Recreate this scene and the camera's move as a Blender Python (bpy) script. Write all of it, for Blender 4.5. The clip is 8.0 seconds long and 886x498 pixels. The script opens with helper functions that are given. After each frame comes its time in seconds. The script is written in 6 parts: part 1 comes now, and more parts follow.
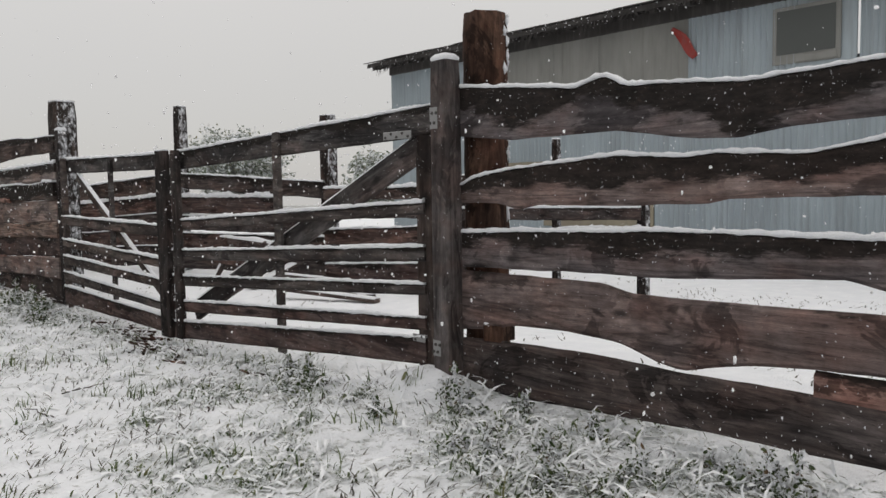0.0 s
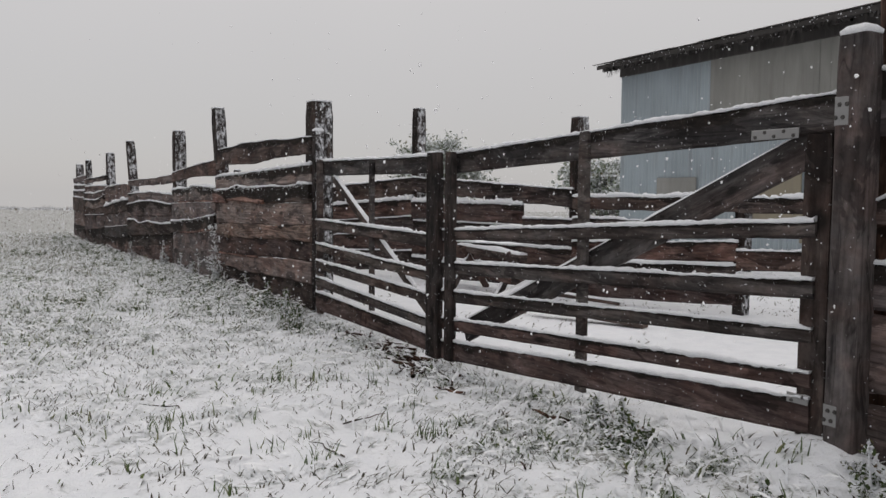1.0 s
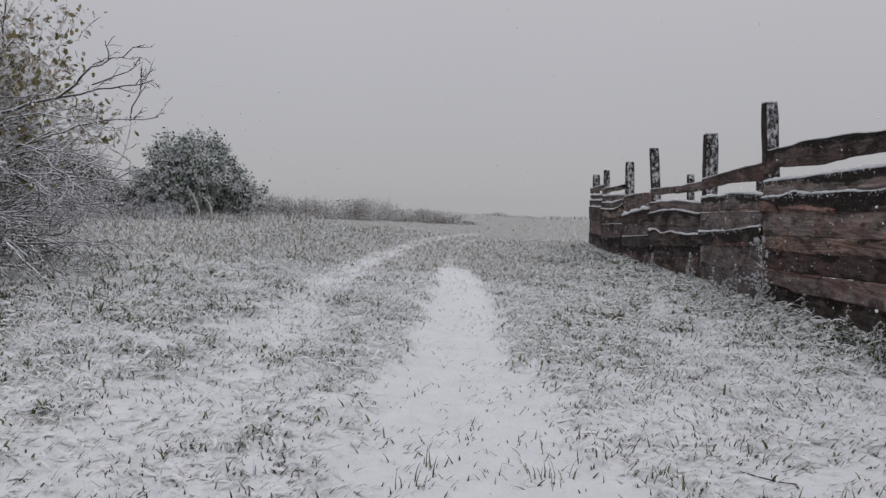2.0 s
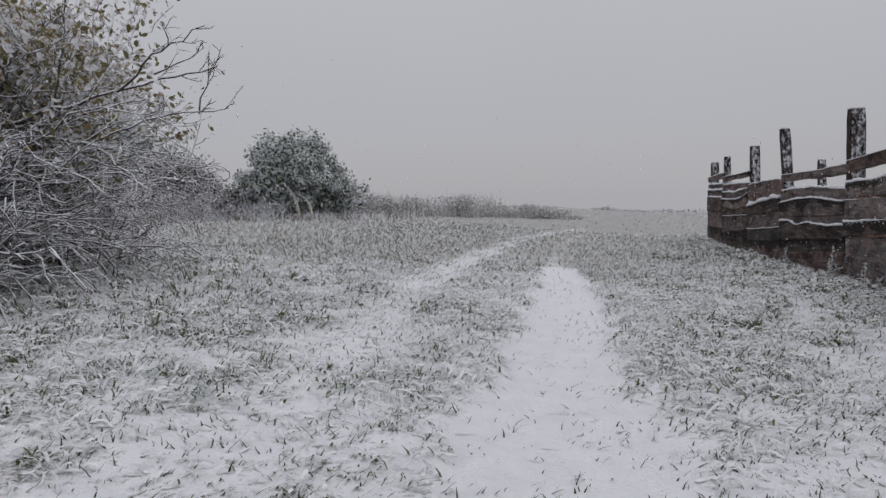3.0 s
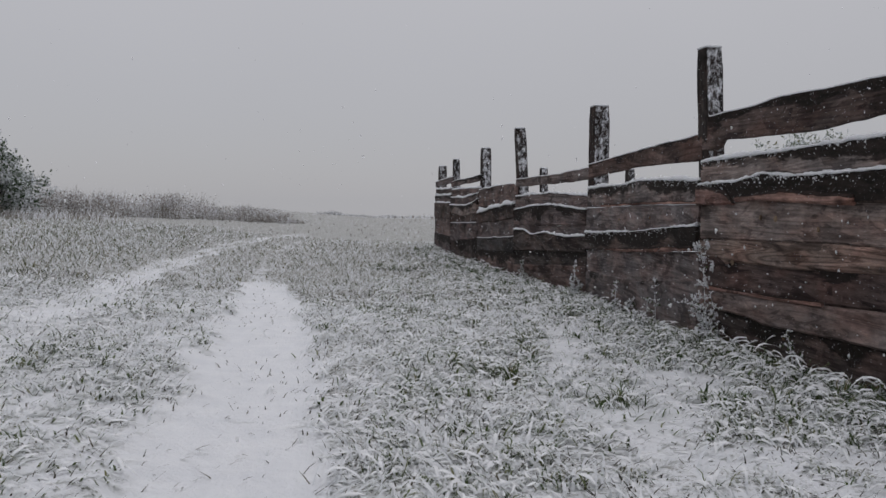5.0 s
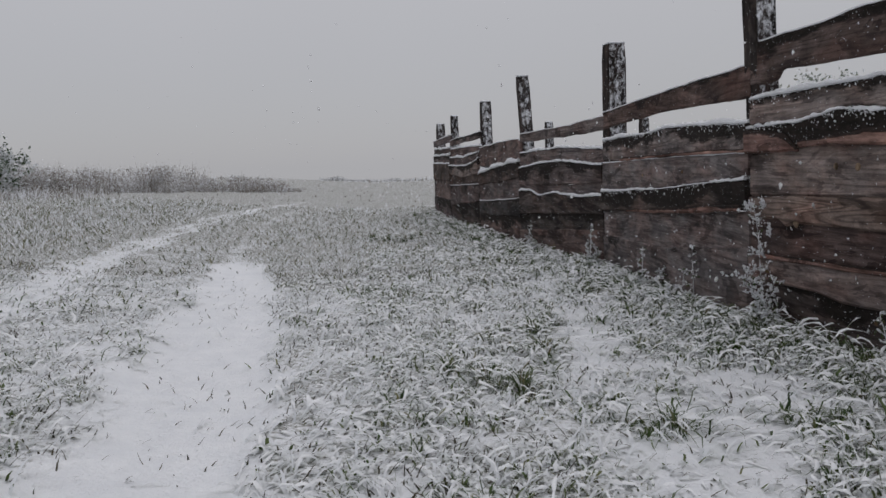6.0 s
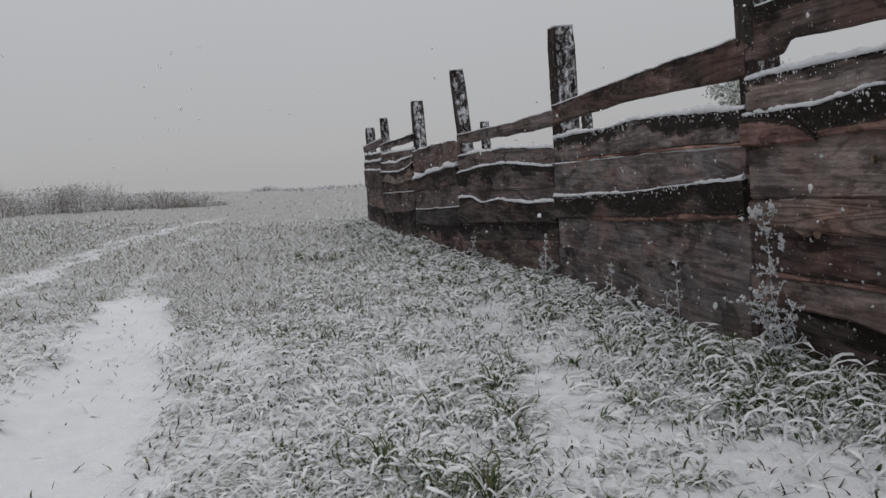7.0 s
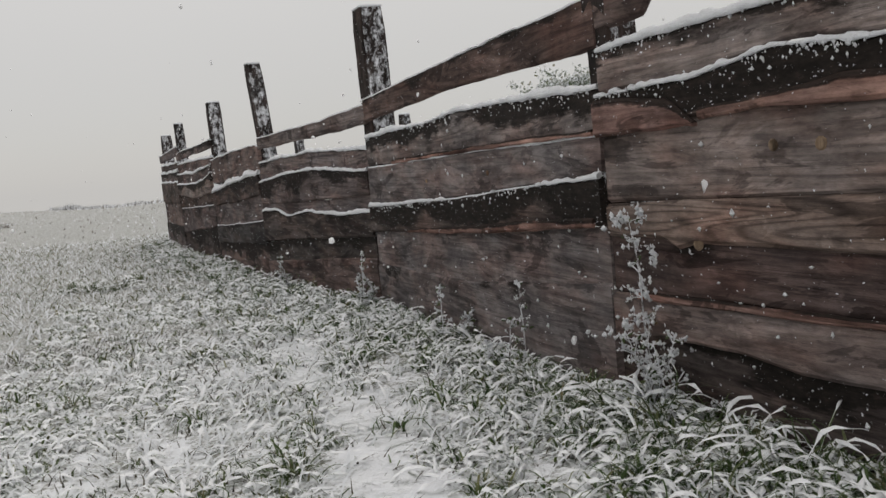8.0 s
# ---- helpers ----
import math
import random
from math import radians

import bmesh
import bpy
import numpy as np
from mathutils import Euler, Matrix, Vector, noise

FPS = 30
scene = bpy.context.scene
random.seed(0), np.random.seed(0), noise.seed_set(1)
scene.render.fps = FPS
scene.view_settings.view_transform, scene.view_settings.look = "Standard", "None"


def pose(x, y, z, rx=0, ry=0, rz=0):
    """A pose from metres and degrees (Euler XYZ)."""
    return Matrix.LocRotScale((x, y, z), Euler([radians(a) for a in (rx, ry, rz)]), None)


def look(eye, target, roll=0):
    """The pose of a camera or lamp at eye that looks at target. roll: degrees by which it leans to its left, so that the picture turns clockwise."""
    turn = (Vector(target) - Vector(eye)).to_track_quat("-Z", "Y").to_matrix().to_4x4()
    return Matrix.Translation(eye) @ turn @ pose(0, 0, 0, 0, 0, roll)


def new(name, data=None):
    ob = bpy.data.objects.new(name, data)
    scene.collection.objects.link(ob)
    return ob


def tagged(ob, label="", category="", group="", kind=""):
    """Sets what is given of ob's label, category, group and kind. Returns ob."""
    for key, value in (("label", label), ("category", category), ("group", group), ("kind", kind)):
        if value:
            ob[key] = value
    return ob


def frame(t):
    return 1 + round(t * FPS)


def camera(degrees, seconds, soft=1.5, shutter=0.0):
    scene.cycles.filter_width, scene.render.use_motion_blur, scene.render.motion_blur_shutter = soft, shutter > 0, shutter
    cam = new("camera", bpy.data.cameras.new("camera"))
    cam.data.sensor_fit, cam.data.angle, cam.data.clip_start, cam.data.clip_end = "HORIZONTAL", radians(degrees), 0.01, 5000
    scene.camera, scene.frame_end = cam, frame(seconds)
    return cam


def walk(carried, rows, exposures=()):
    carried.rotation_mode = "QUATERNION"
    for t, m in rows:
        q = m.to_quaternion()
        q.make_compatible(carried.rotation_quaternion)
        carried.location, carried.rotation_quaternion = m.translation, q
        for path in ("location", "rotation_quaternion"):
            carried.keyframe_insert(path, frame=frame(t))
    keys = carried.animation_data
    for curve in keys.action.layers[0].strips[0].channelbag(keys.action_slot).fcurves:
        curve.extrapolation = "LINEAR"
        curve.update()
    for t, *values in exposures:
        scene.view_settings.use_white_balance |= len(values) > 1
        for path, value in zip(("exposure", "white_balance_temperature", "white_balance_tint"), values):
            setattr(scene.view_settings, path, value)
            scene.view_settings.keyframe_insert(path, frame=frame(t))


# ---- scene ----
cam = camera(57.1, 8.0)
PATH = [
    (0, (0.32, 0.151, 1.404), (1.602, 1.678, 1.25), -0.9),
    (0.5, (0.255, 0.797, 1.411), (1.428, 2.409, 1.252), 0.2),
    (1, (0.195, 1.426, 1.427), (1.089, 3.21, 1.291), 0.4),
    (1.5, (-0.032, 2.118, 1.418), (0.353, 4.077, 1.305), 1.0),
    (2, (-0.23, 2.875, 1.38), (-0.47, 4.858, 1.263), 0.3),
    (2.2, (-0.275, 3.102, 1.353), (-0.702, 5.052, 1.228), -0.1),
    (3.5, (-0.303, 4.771, 1.313), (-0.805, 6.703, 1.19), -1.1),
    (4, (-0.305, 5.433, 1.26), (-0.63, 7.402, 1.129), 0.1),
    (4.5, (-0.331, 6.099, 1.283), (-0.578, 8.079, 1.156), 0.1),
    (5, (-0.293, 6.74, 1.27), (-0.133, 8.73, 1.154), 0.6),
    (5.2, (-0.242, 7.021, 1.25), (-0.037, 9.007, 1.134), 0.3),
    (6.3, (0.014, 8.526, 1.304), (0.145, 10.508, 1.073), -2.5),
    (6.5, (0.057, 8.78, 1.335), (0.242, 10.761, 1.131), -2.4),
    (7, (0.114, 9.464, 1.305), (0.405, 11.431, 1.094), -4.2),
    (7.5, (0.386, 10.098, 1.298), (1.013, 11.984, 1.08), -3.5),
    (8, (0.545, 10.667, 1.251), (1.246, 12.526, 1.024), -5.7),
]
EXPOSURE = [(0.0, 0.38, 6900, 10), (1.0, 0.22, 6800, 12), (1.5, 0.0, 6600, 14), (2.2, -0.09, 6450, 14), (3.5, -0.08, 6420, 14), (5.2, -0.10, 6450, 13), (6.5, -0.08, 6480, 12), (7.0, -0.06, 6560, 11), (7.5, 0.2, 6750, 10), (8.0, 0.34, 6900, 10)]
walk(cam, [(t, look(eye, target, roll)) for t, eye, target, roll in PATH], EXPOSURE)

# ---- light: a bright, even snow-cloud deck ----
world = bpy.data.worlds.new("world")
scene.world = world
world.use_nodes = True
wn, wl = world.node_tree.nodes, world.node_tree.links
wn.clear()
w_out = wn.new("ShaderNodeOutputWorld")
w_bg = wn.new("ShaderNodeBackground")
w_tc = wn.new("ShaderNodeTexCoord")
w_sep = wn.new("ShaderNodeSeparateXYZ")
w_ramp = wn.new("ShaderNodeValToRGB")
w_ramp.color_ramp.elements[0].position, w_ramp.color_ramp.elements[0].color = 0.0, (0.50, 0.505, 0.52, 1)
w_ramp.color_ramp.elements[1].position, w_ramp.color_ramp.elements[1].color = 0.9, (0.92, 0.925, 0.94, 1)
w_sky = wn.new("ShaderNodeTexSky")
w_sky.sky_type, w_sky.sun_disc = "NISHITA", False
w_sky.sun_elevation, w_sky.sun_rotation = radians(48), radians(150)
w_dim = wn.new("ShaderNodeMixRGB")
w_dim.blend_type, w_dim.inputs[0].default_value, w_dim.inputs[2].default_value = "MULTIPLY", 1.0, (0.1, 0.1, 0.1, 1)
w_mix = wn.new("ShaderNodeMixRGB")
w_mix.inputs[0].default_value = 0.93
w_noise = wn.new("ShaderNodeTexNoise")
w_noise.inputs["Scale"].default_value, w_noise.inputs["Detail"].default_value = 1.6, 3
w_cloud = wn.new("ShaderNodeMixRGB")
w_cloud.blend_type, w_cloud.inputs[0].default_value = "SOFT_LIGHT", 0.12
wl.new(w_tc.outputs["Generated"], w_sep.inputs[0])
wl.new(w_sep.outputs["Z"], w_ramp.inputs[0])
wl.new(w_tc.outputs["Generated"], w_noise.inputs["Vector"])
wl.new(w_ramp.outputs[0], w_cloud.inputs[1])
wl.new(w_noise.outputs[0], w_cloud.inputs[2])
wl.new(w_sky.outputs[0], w_dim.inputs[1])
wl.new(w_dim.outputs[0], w_mix.inputs[1])
wl.new(w_cloud.outputs[0], w_mix.inputs[2])
wl.new(w_mix.outputs[0], w_bg.inputs[0])
wl.new(w_bg.outputs[0], w_out.inputs[0])
w_bg.inputs[1].default_value = 0.85
sun = new("sun", bpy.data.lights.new("sun", "SUN"))
sun.data.energy, sun.data.angle, sun.data.color = 0.5, radians(60), (1.0, 0.97, 0.93)
sun.matrix_world = pose(0, 0, 20, 42, 0, 150)


# ---- materials ----
class Tree:
    """A small node-tree builder for one material."""

    def __init__(self, name, rough=0.8):
        self.mat = bpy.data.materials.new(name)
        self.mat.use_nodes = True
        self.n, self.l = self.mat.node_tree.nodes, self.mat.node_tree.links
        self.bsdf = self.n["Principled BSDF"]
        self.bsdf.inputs["Roughness"].default_value = rough
        self.bsdf.inputs["Specular IOR Level"].default_value = 0.25
        self.tc = self.n.new("ShaderNodeTexCoord")

    def coords(self, scale=(1, 1, 1), kind="Object", shift=None):
        m = self.n.new("ShaderNodeMapping")
        m.inputs["Scale"].default_value = scale
        self.l.new(self.tc.outputs[kind], m.inputs["Vector"])
        if shift is not None:
            self.l.new(shift, m.inputs["Location"])
        return m.outputs[0]

    def world_pos(self, scale=(1, 1, 1)):
        g = self.n.new("ShaderNodeNewGeometry")
        m = self.n.new("ShaderNodeMapping")
        m.inputs["Scale"].default_value = scale
        self.l.new(g.outputs["Position"], m.inputs["Vector"])
        return m.outputs[0]

    def noise(self, vec, scale, detail=4, rough=0.6, distort=0.0):
        t = self.n.new("ShaderNodeTexNoise")
        t.inputs["Scale"].default_value, t.inputs["Detail"].default_value = scale, detail
        t.inputs["Roughness"].default_value, t.inputs["Distortion"].default_value = rough, distort
        self.l.new(vec, t.inputs["Vector"])
        return t.outputs[0]

    def ramp(self, fac, stops):
        r = self.n.new("ShaderNodeValToRGB")
        while len(r.color_ramp.elements) < len(stops):
            r.color_ramp.elements.new(0.5)
        for e, (p, c) in zip(r.color_ramp.elements, stops):
            e.position, e.color = p, (c, c, c, 1) if isinstance(c, (int, float)) else (*c, 1)
        self.l.new(fac, r.inputs[0])
        return r.outputs[0]

    def mix(self, fac, a, b, kind="MIX"):
        m = self.n.new("ShaderNodeMixRGB")
        m.blend_type = kind
        for i, v in ((0, fac), (1, a), (2, b)):
            if isinstance(v, (int, float)):
                m.inputs[i].default_value = v if i == 0 else (v, v, v, 1)
            elif isinstance(v, tuple):
                m.inputs[i].default_value = (*v, 1)
            else:
                self.l.new(v, m.inputs[i])
        return m.outputs[0]

    def math(self, op, a, b=0.0):
        m = self.n.new("ShaderNodeMath")
        m.operation = op
        for i, v in ((0, a), (1, b)):
            if isinstance(v, (int, float)):
                m.inputs[i].default_value = v
            else:
                self.l.new(v, m.inputs[i])
        return m.outputs[0]

    def random(self, island=False):
        if island:
            return self.n.new("ShaderNodeNewGeometry").outputs["Random Per Island"]
        return self.n.new("ShaderNodeObjectInfo").outputs["Random"]

    def normal(self, axis):
        g, s = self.n.new("ShaderNodeNewGeometry"), self.n.new("ShaderNodeSeparateXYZ")
        self.l.new(g.outputs["Normal"], s.inputs[0])
        return s.outputs[axis]

    def attribute(self, name):
        a = self.n.new("ShaderNodeAttribute")
        a.attribute_name = name
        return a.outputs["Fac"]

    def bump(self, height, strength, distance=0.01):
        b = self.n.new("ShaderNodeBump")
        b.inputs["Strength"].default_value, b.inputs["Distance"].default_value = strength, distance
        self.l.new(height, b.inputs["Height"])
        self.l.new(b.outputs[0], self.bsdf.inputs["Normal"])

    def colour(self, c):
        if isinstance(c, tuple):
            self.bsdf.inputs["Base Color"].default_value = (*c, 1)
        else:
            self.l.new(c, self.bsdf.inputs["Base Color"])
        return self.mat


SNOW = (0.84, 0.86, 0.90)


def wood(name, dark, mid, light, speck=0.0, wind=0.0, grain=1.0, rings=(70.0, 0.45)):
    """Weathered sawn timber: long grain along local x (or z for uprights), knots, per-piece tint, clinging snow grains."""
    t = Tree(name, 0.85)
    t.bsdf.inputs["Specular IOR Level"].default_value = 0.10
    r = t.random()
    shift = t.n.new("ShaderNodeCombineXYZ")
    t.l.new(t.math("MULTIPLY", r, 37.0), shift.inputs[0])
    t.l.new(t.math("MULTIPLY", r, 91.0), shift.inputs[2])
    along = (0.8, 5, 6.0) if grain == 1.0 else (6.0, 5, 0.8)
    fine = (2.2, 30, 60) if grain == 1.0 else (60, 30, 2.2)
    a = t.noise(t.coords(along, shift=shift.outputs[0]), 1.0, 5, 0.62, 2.4)
    b = t.noise(t.coords(fine, shift=shift.outputs[0]), 1.0, 3, 0.7, 0.4)
    c = t.ramp(a, [(0.30, dark), (0.5, mid), (0.72, light)])
    blot = t.noise(t.coords((1.0, 1, 2.6) if grain == 1.0 else (2.6, 1, 1.0), shift=shift.outputs[0]), 1.6, 5, 0.65, 0.8)
    c = t.mix(t.ramp(b, [(0.32, 0.26), (0.56, 0.0)]), c, tuple(0.4 * v for v in dark))
    c = t.mix(t.ramp(blot, [(0.545, 0.0), (0.575, 0.7)]), c, tuple(0.6 * v for v in dark))
    c = t.mix(t.ramp(blot, [(0.385, 0.42), (0.415, 0.0)]), c, tuple(1.15 * v for v in light))
    crack = t.noise(t.coords((0.9, 9, 34) if grain == 1.0 else (34, 9, 0.9), shift=shift.outputs[0]), 1.0, 2, 0.5, 0.2)
    c = t.mix(t.ramp(crack, [(0.492, 0.0), (0.5, 0.55), (0.508, 0.0)]), c, tuple(0.25 * v for v in dark))
    mottle = t.noise(t.coords((2.2, 4, 4.6) if grain == 1.0 else (5.5, 4, 2.6), shift=shift.outputs[0]), 1.0, 5, 0.62, 0.8)
    c = t.mix(1.0, c, t.ramp(mottle, [(0.30, 0.62), (0.42, 0.90), (0.55, 1.05), (0.70, 1.32)]), "MULTIPLY")
    hue = t.noise(t.coords((1.6, 3, 3.4), shift=shift.outputs[0]), 1.3, 3, 0.6)
    c = t.mix(1.0, c, t.ramp(hue, [(0.36, (0.94, 1.0, 1.04)), (0.5, (1.0, 1.0, 1.0)), (0.64, (1.11, 0.98, 0.95))]), "MULTIPLY")
    # growth rings laid open by the saw: crisp long flame lines
    flame = t.noise(t.coords((0.42, 2.5, 6.0) if grain == 1.0 else (6.0, 2.5, 0.42), shift=shift.outputs[0]), 1.0, 2, 0.45, 0.5)
    lines = t.math("ADD", t.math("MULTIPLY", t.math("SINE", t.math("MULTIPLY", flame, rings[0])), 0.5), 0.5)
    c = t.mix(rings[1], c, t.ramp(lines, [(0.0, 0.45), (0.35, 0.95), (1.0, 1.15)]), "MULTIPLY")
    pit = t.noise(t.coords((16, 20, 42) if grain == 1.0 else (42, 20, 16), shift=shift.outputs[0]), 1.0, 5, 0.75)
    c = t.mix(1.0, c, t.ramp(pit, [(0.32, 0.74), (0.5, 1.0), (0.68, 1.22)]), "MULTIPLY")
    drip = t.noise(t.coords((7, 5, 1.3) if grain == 1.0 else (1.3, 5, 7), shift=shift.outputs[0]), 1.0, 4, 0.6, 0.5)
    c = t.mix(1.0, c, t.ramp(drip, [(0.32, 0.80), (0.5, 1.0), (0.7, 1.10)]), "MULTIPLY")
    tint = t.ramp(r, [(0.0, (1.04, 0.94, 0.93)), (0.3, (0.92, 0.89, 0.93)), (0.55, (1.23, 1.12, 1.08)), (0.8, (1.15, 0.97, 0.93)), (1.0, (0.89, 0.86, 0.89))])
    c = t.mix(1.0, c, tint, "MULTIPLY")
    vor = t.n.new("ShaderNodeTexVoronoi")
    vor.inputs["Scale"].default_value = 1.0
    t.l.new(t.coords((1.7, 2, 4.5) if grain == 1.0 else (4.5, 2, 1.7), shift=shift.outputs[0]), vor.inputs["Vector"])
    c = t.mix(t.ramp(vor.outputs["Distance"], [(0.06, 0.85), (0.14, 0.0)]), c, tuple(0.4 * v for v in dark))
    if grain == 1.0:
        across = t.attribute("across")
        run = t.noise(t.coords((1.3, 0.0, 0.8), shift=shift.outputs[0]), 1.0, 3, 0.55)
        ragged = t.noise(t.coords((3.5, 9, 16), shift=shift.outputs[0]), 1.0, 6, 0.7)
        level = t.math("ADD", t.math("ADD", across, t.math("MULTIPLY", t.math("ADD", run, -0.5), 2.0)), t.math("MULTIPLY", t.math("ADD", ragged, -0.5), 0.9))
        bark = t.ramp(t.math("MULTIPLY", level, 0.5), [(0.87, 0.0), (0.93, 0.93)])
        scale = t.noise(t.coords((14, 20, 30), shift=shift.outputs[0]), 1.0, 4, 0.7)
        c = t.mix(bark, c, t.ramp(scale, [(0.35, (0.009, 0.008, 0.007)), (0.6, (0.022, 0.018, 0.016)), (0.75, (0.05, 0.036, 0.03))]))
        rime = t.ramp(t.noise(t.world_pos(), 42, 5, 0.75), [(0.64, 0.0), (0.69, 0.8)])
        c = t.mix(t.math("MULTIPLY", rime, bark), c, SNOW)
    grains = t.noise(t.world_pos(), 60, 2, 0.5)
    lo = 0.74 - speck
    snow = t.ramp(grains, [(lo, 0.0), (lo + 0.03, 0.9)])
    if wind > 0:
        face = t.math("MULTIPLY", t.math("MAXIMUM", t.math("MULTIPLY", t.normal(1), -1.0), 0.0), wind)
        patch = t.noise(t.world_pos((1, 1, 0.6)), 17, 8, 0.78)
        drift = t.ramp(t.math("MULTIPLY", t.math("ADD", patch, -0.12), face), [(0.40, 0.0), (0.55, 0.9)])
        snow = t.math("MAXIMUM", snow, drift)
    c = t.mix(snow, c, SNOW)
    t.bump(t.mix(0.5, t.mix(0.5, a, b), pit), 0.7, 0.012)
    return t.colour(c)


BOARD_PALE = wood("pale_weathered_board", (0.086, 0.076, 0.073), (0.185, 0.164, 0.154), (0.295, 0.264, 0.248), speck=0.01)
TAN = wood("tan_board", (0.082, 0.070, 0.062), (0.180, 0.155, 0.136), (0.285, 0.249, 0.220), speck=0.02, rings=(95.0, 0.85))
KNOT = wood("knot_wood", (0.14, 0.105, 0.070), (0.22, 0.17, 0.115), (0.27, 0.215, 0.15), grain=0.0)
BARK_EDGE = wood("bared_red_edge", (0.075, 0.046, 0.038), (0.205, 0.132, 0.112), (0.350, 0.240, 0.205), speck=0.02)
BOARD_GREY = wood("grey_weathered_board", (0.060, 0.052, 0.051), (0.142, 0.124, 0.119), (0.225, 0.199, 0.190), speck=0.02)
DARK_STILE = wood("dark_stile", (0.017, 0.015, 0.014), (0.040, 0.035, 0.032), (0.080, 0.071, 0.065), speck=0.03, grain=0.0)
BOARD = wood("weathered_board", (0.029, 0.025, 0.024), (0.078, 0.067, 0.062), (0.142, 0.122, 0.112), speck=0.035)
BOARD_RED = wood("red_board", (0.034, 0.025, 0.023), (0.092, 0.069, 0.062), (0.160, 0.124, 0.112), speck=0.03)
GATE_WOOD = wood("gate_wood", (0.034, 0.031, 0.030), (0.076, 0.070, 0.065), (0.132, 0.123, 0.115), speck=0.035)
POST = wood("tarred_post", (0.015, 0.014, 0.013), (0.034, 0.030, 0.028), (0.070, 0.063, 0.058), speck=0.05, wind=1.12, grain=0.0)
GATE_POST = wood("grey_post", (0.044, 0.041, 0.040), (0.088, 0.082, 0.079), (0.135, 0.127, 0.122), speck=0.0, wind=0.2, grain=0.0)
LOG = wood("red_log", (0.020, 0.013, 0.010), (0.056, 0.035, 0.026), (0.115, 0.074, 0.052), speck=0.02, wind=0.5, grain=0.0)


def snow_material(name="snow"):
    t = Tree(name, 0.6)
    n1 = t.noise(t.world_pos(), 9, 4, 0.6)
    n2 = t.noise(t.world_pos(), 110, 4, 0.7)
    c = t.ramp(n1, [(0.3, (0.78, 0.80, 0.84)), (0.7, (0.87, 0.885, 0.91))])
    c = t.mix(t.ramp(n2, [(0.3, 0.35), (0.46, 0.0)]), c, (0.42, 0.42, 0.44))
    t.bump(t.mix(0.6, n1, n2), 0.9, 0.02)
    return t.colour(c)


SNOW_MAT = snow_material()


def loose_snow():
    """Clean wet snow caught on grass, with a fine crumbly relief."""
    t = Tree("snow_on_blades", 0.6)
    n = t.noise(t.world_pos(), 150, 3, 0.6)
    t.bump(n, 0.5, 0.006)
    return t.colour(t.ramp(n, [(0.3, (0.80, 0.82, 0.85)), (0.6, (0.90, 0.91, 0.93))]))


LOOSE_SNOW = loose_snow()


def flake_material():
    """Loose flakes let half of the light through."""
    t = Tree("airborne_snow", 0.9)
    tr, mx = t.n.new("ShaderNodeBsdfTranslucent"), t.n.new("ShaderNodeMixShader")
    tr.inputs[0].default_value = (0.98, 0.98, 0.99, 1)
    mx.inputs[0].default_value = 0.75
    t.l.new(t.bsdf.outputs[0], mx.inputs[1])
    t.l.new(tr.outputs[0], mx.inputs[2])
    t.l.new(mx.outputs[0], t.n["Material Output"].inputs[0])
    return t.colour((0.92, 0.93, 0.95))


FLAKE = flake_material()


def ground_material():
    t = Tree("snowy_ground", 0.85)
    cover = t.attribute("cover")
    p = t.world_pos()
    fine = t.noise(p, 26, 5, 0.68)
    clump = t.noise(p, 4.5, 4, 0.6)
    large = t.noise(p, 0.55, 4, 0.6)
    mixed = t.math("ADD", t.math("MULTIPLY", fine, 0.62), t.math("MULTIPLY", clump, 0.38))
    level = t.math("ADD", cover, t.math("MULTIPLY", t.math("ADD", mixed, -0.5), 2.6))
    level = t.math("ADD", level, t.math("MULTIPLY", t.math("ADD", large, -0.5), 0.5))
    fac = t.ramp(level, [(0.44, 0.0), (0.66, 0.92)])
    snow = t.ramp(clump, [(0.3, (0.77, 0.79, 0.83)), (0.7, (0.86, 0.875, 0.905))])
    thatch = t.ramp(t.noise(p, 11, 4, 0.6), [(0.3, (0.055, 0.060, 0.040)), (0.52, (0.12, 0.118, 0.080)), (0.7, (0.20, 0.175, 0.125))])
    thatch = t.mix(t.ramp(t.noise(p, 75, 2, 0.5), [(0.38, 0.06), (0.66, 0.66)]), thatch, SNOW)
    t.bump(t.mix(0.4, fine, clump), 0.8, 0.05)
    return t.colour(t.mix(fac, snow, thatch))


GROUND = ground_material()


def grass_material(name, stops, frost, thin=0.3, vary=0.0):
    """Blades and leaves: snow lies on what faces up; a share of the light passes through."""
    t = Tree(name, 0.75)
    c = t.ramp(t.random(True), stops)
    up = t.math("MAXIMUM", t.normal(2), 0.0)
    lump = t.noise(t.world_pos(), 48, 4, 0.7)
    level = t.math("ADD", t.math("MULTIPLY", up, 0.45), t.math("MULTIPLY", lump, 0.75))
    level = t.math("ADD", level, t.math("MULTIPLY", t.math("ADD", t.random(True), -0.5), vary))
    rime = t.ramp(level, [(frost + 0.04, 0.0), (frost + 0.11, 0.94)])
    c = t.mix(rime, c, SNOW)
    tr, mx = t.n.new("ShaderNodeBsdfTranslucent"), t.n.new("ShaderNodeMixShader")
    mx.inputs[0].default_value = thin
    t.l.new(c, tr.inputs[0])
    t.l.new(t.bsdf.outputs[0], mx.inputs[1])
    t.l.new(tr.outputs[0], mx.inputs[2])
    t.l.new(mx.outputs[0], t.n["Material Output"].inputs[0])
    return t.colour(c)


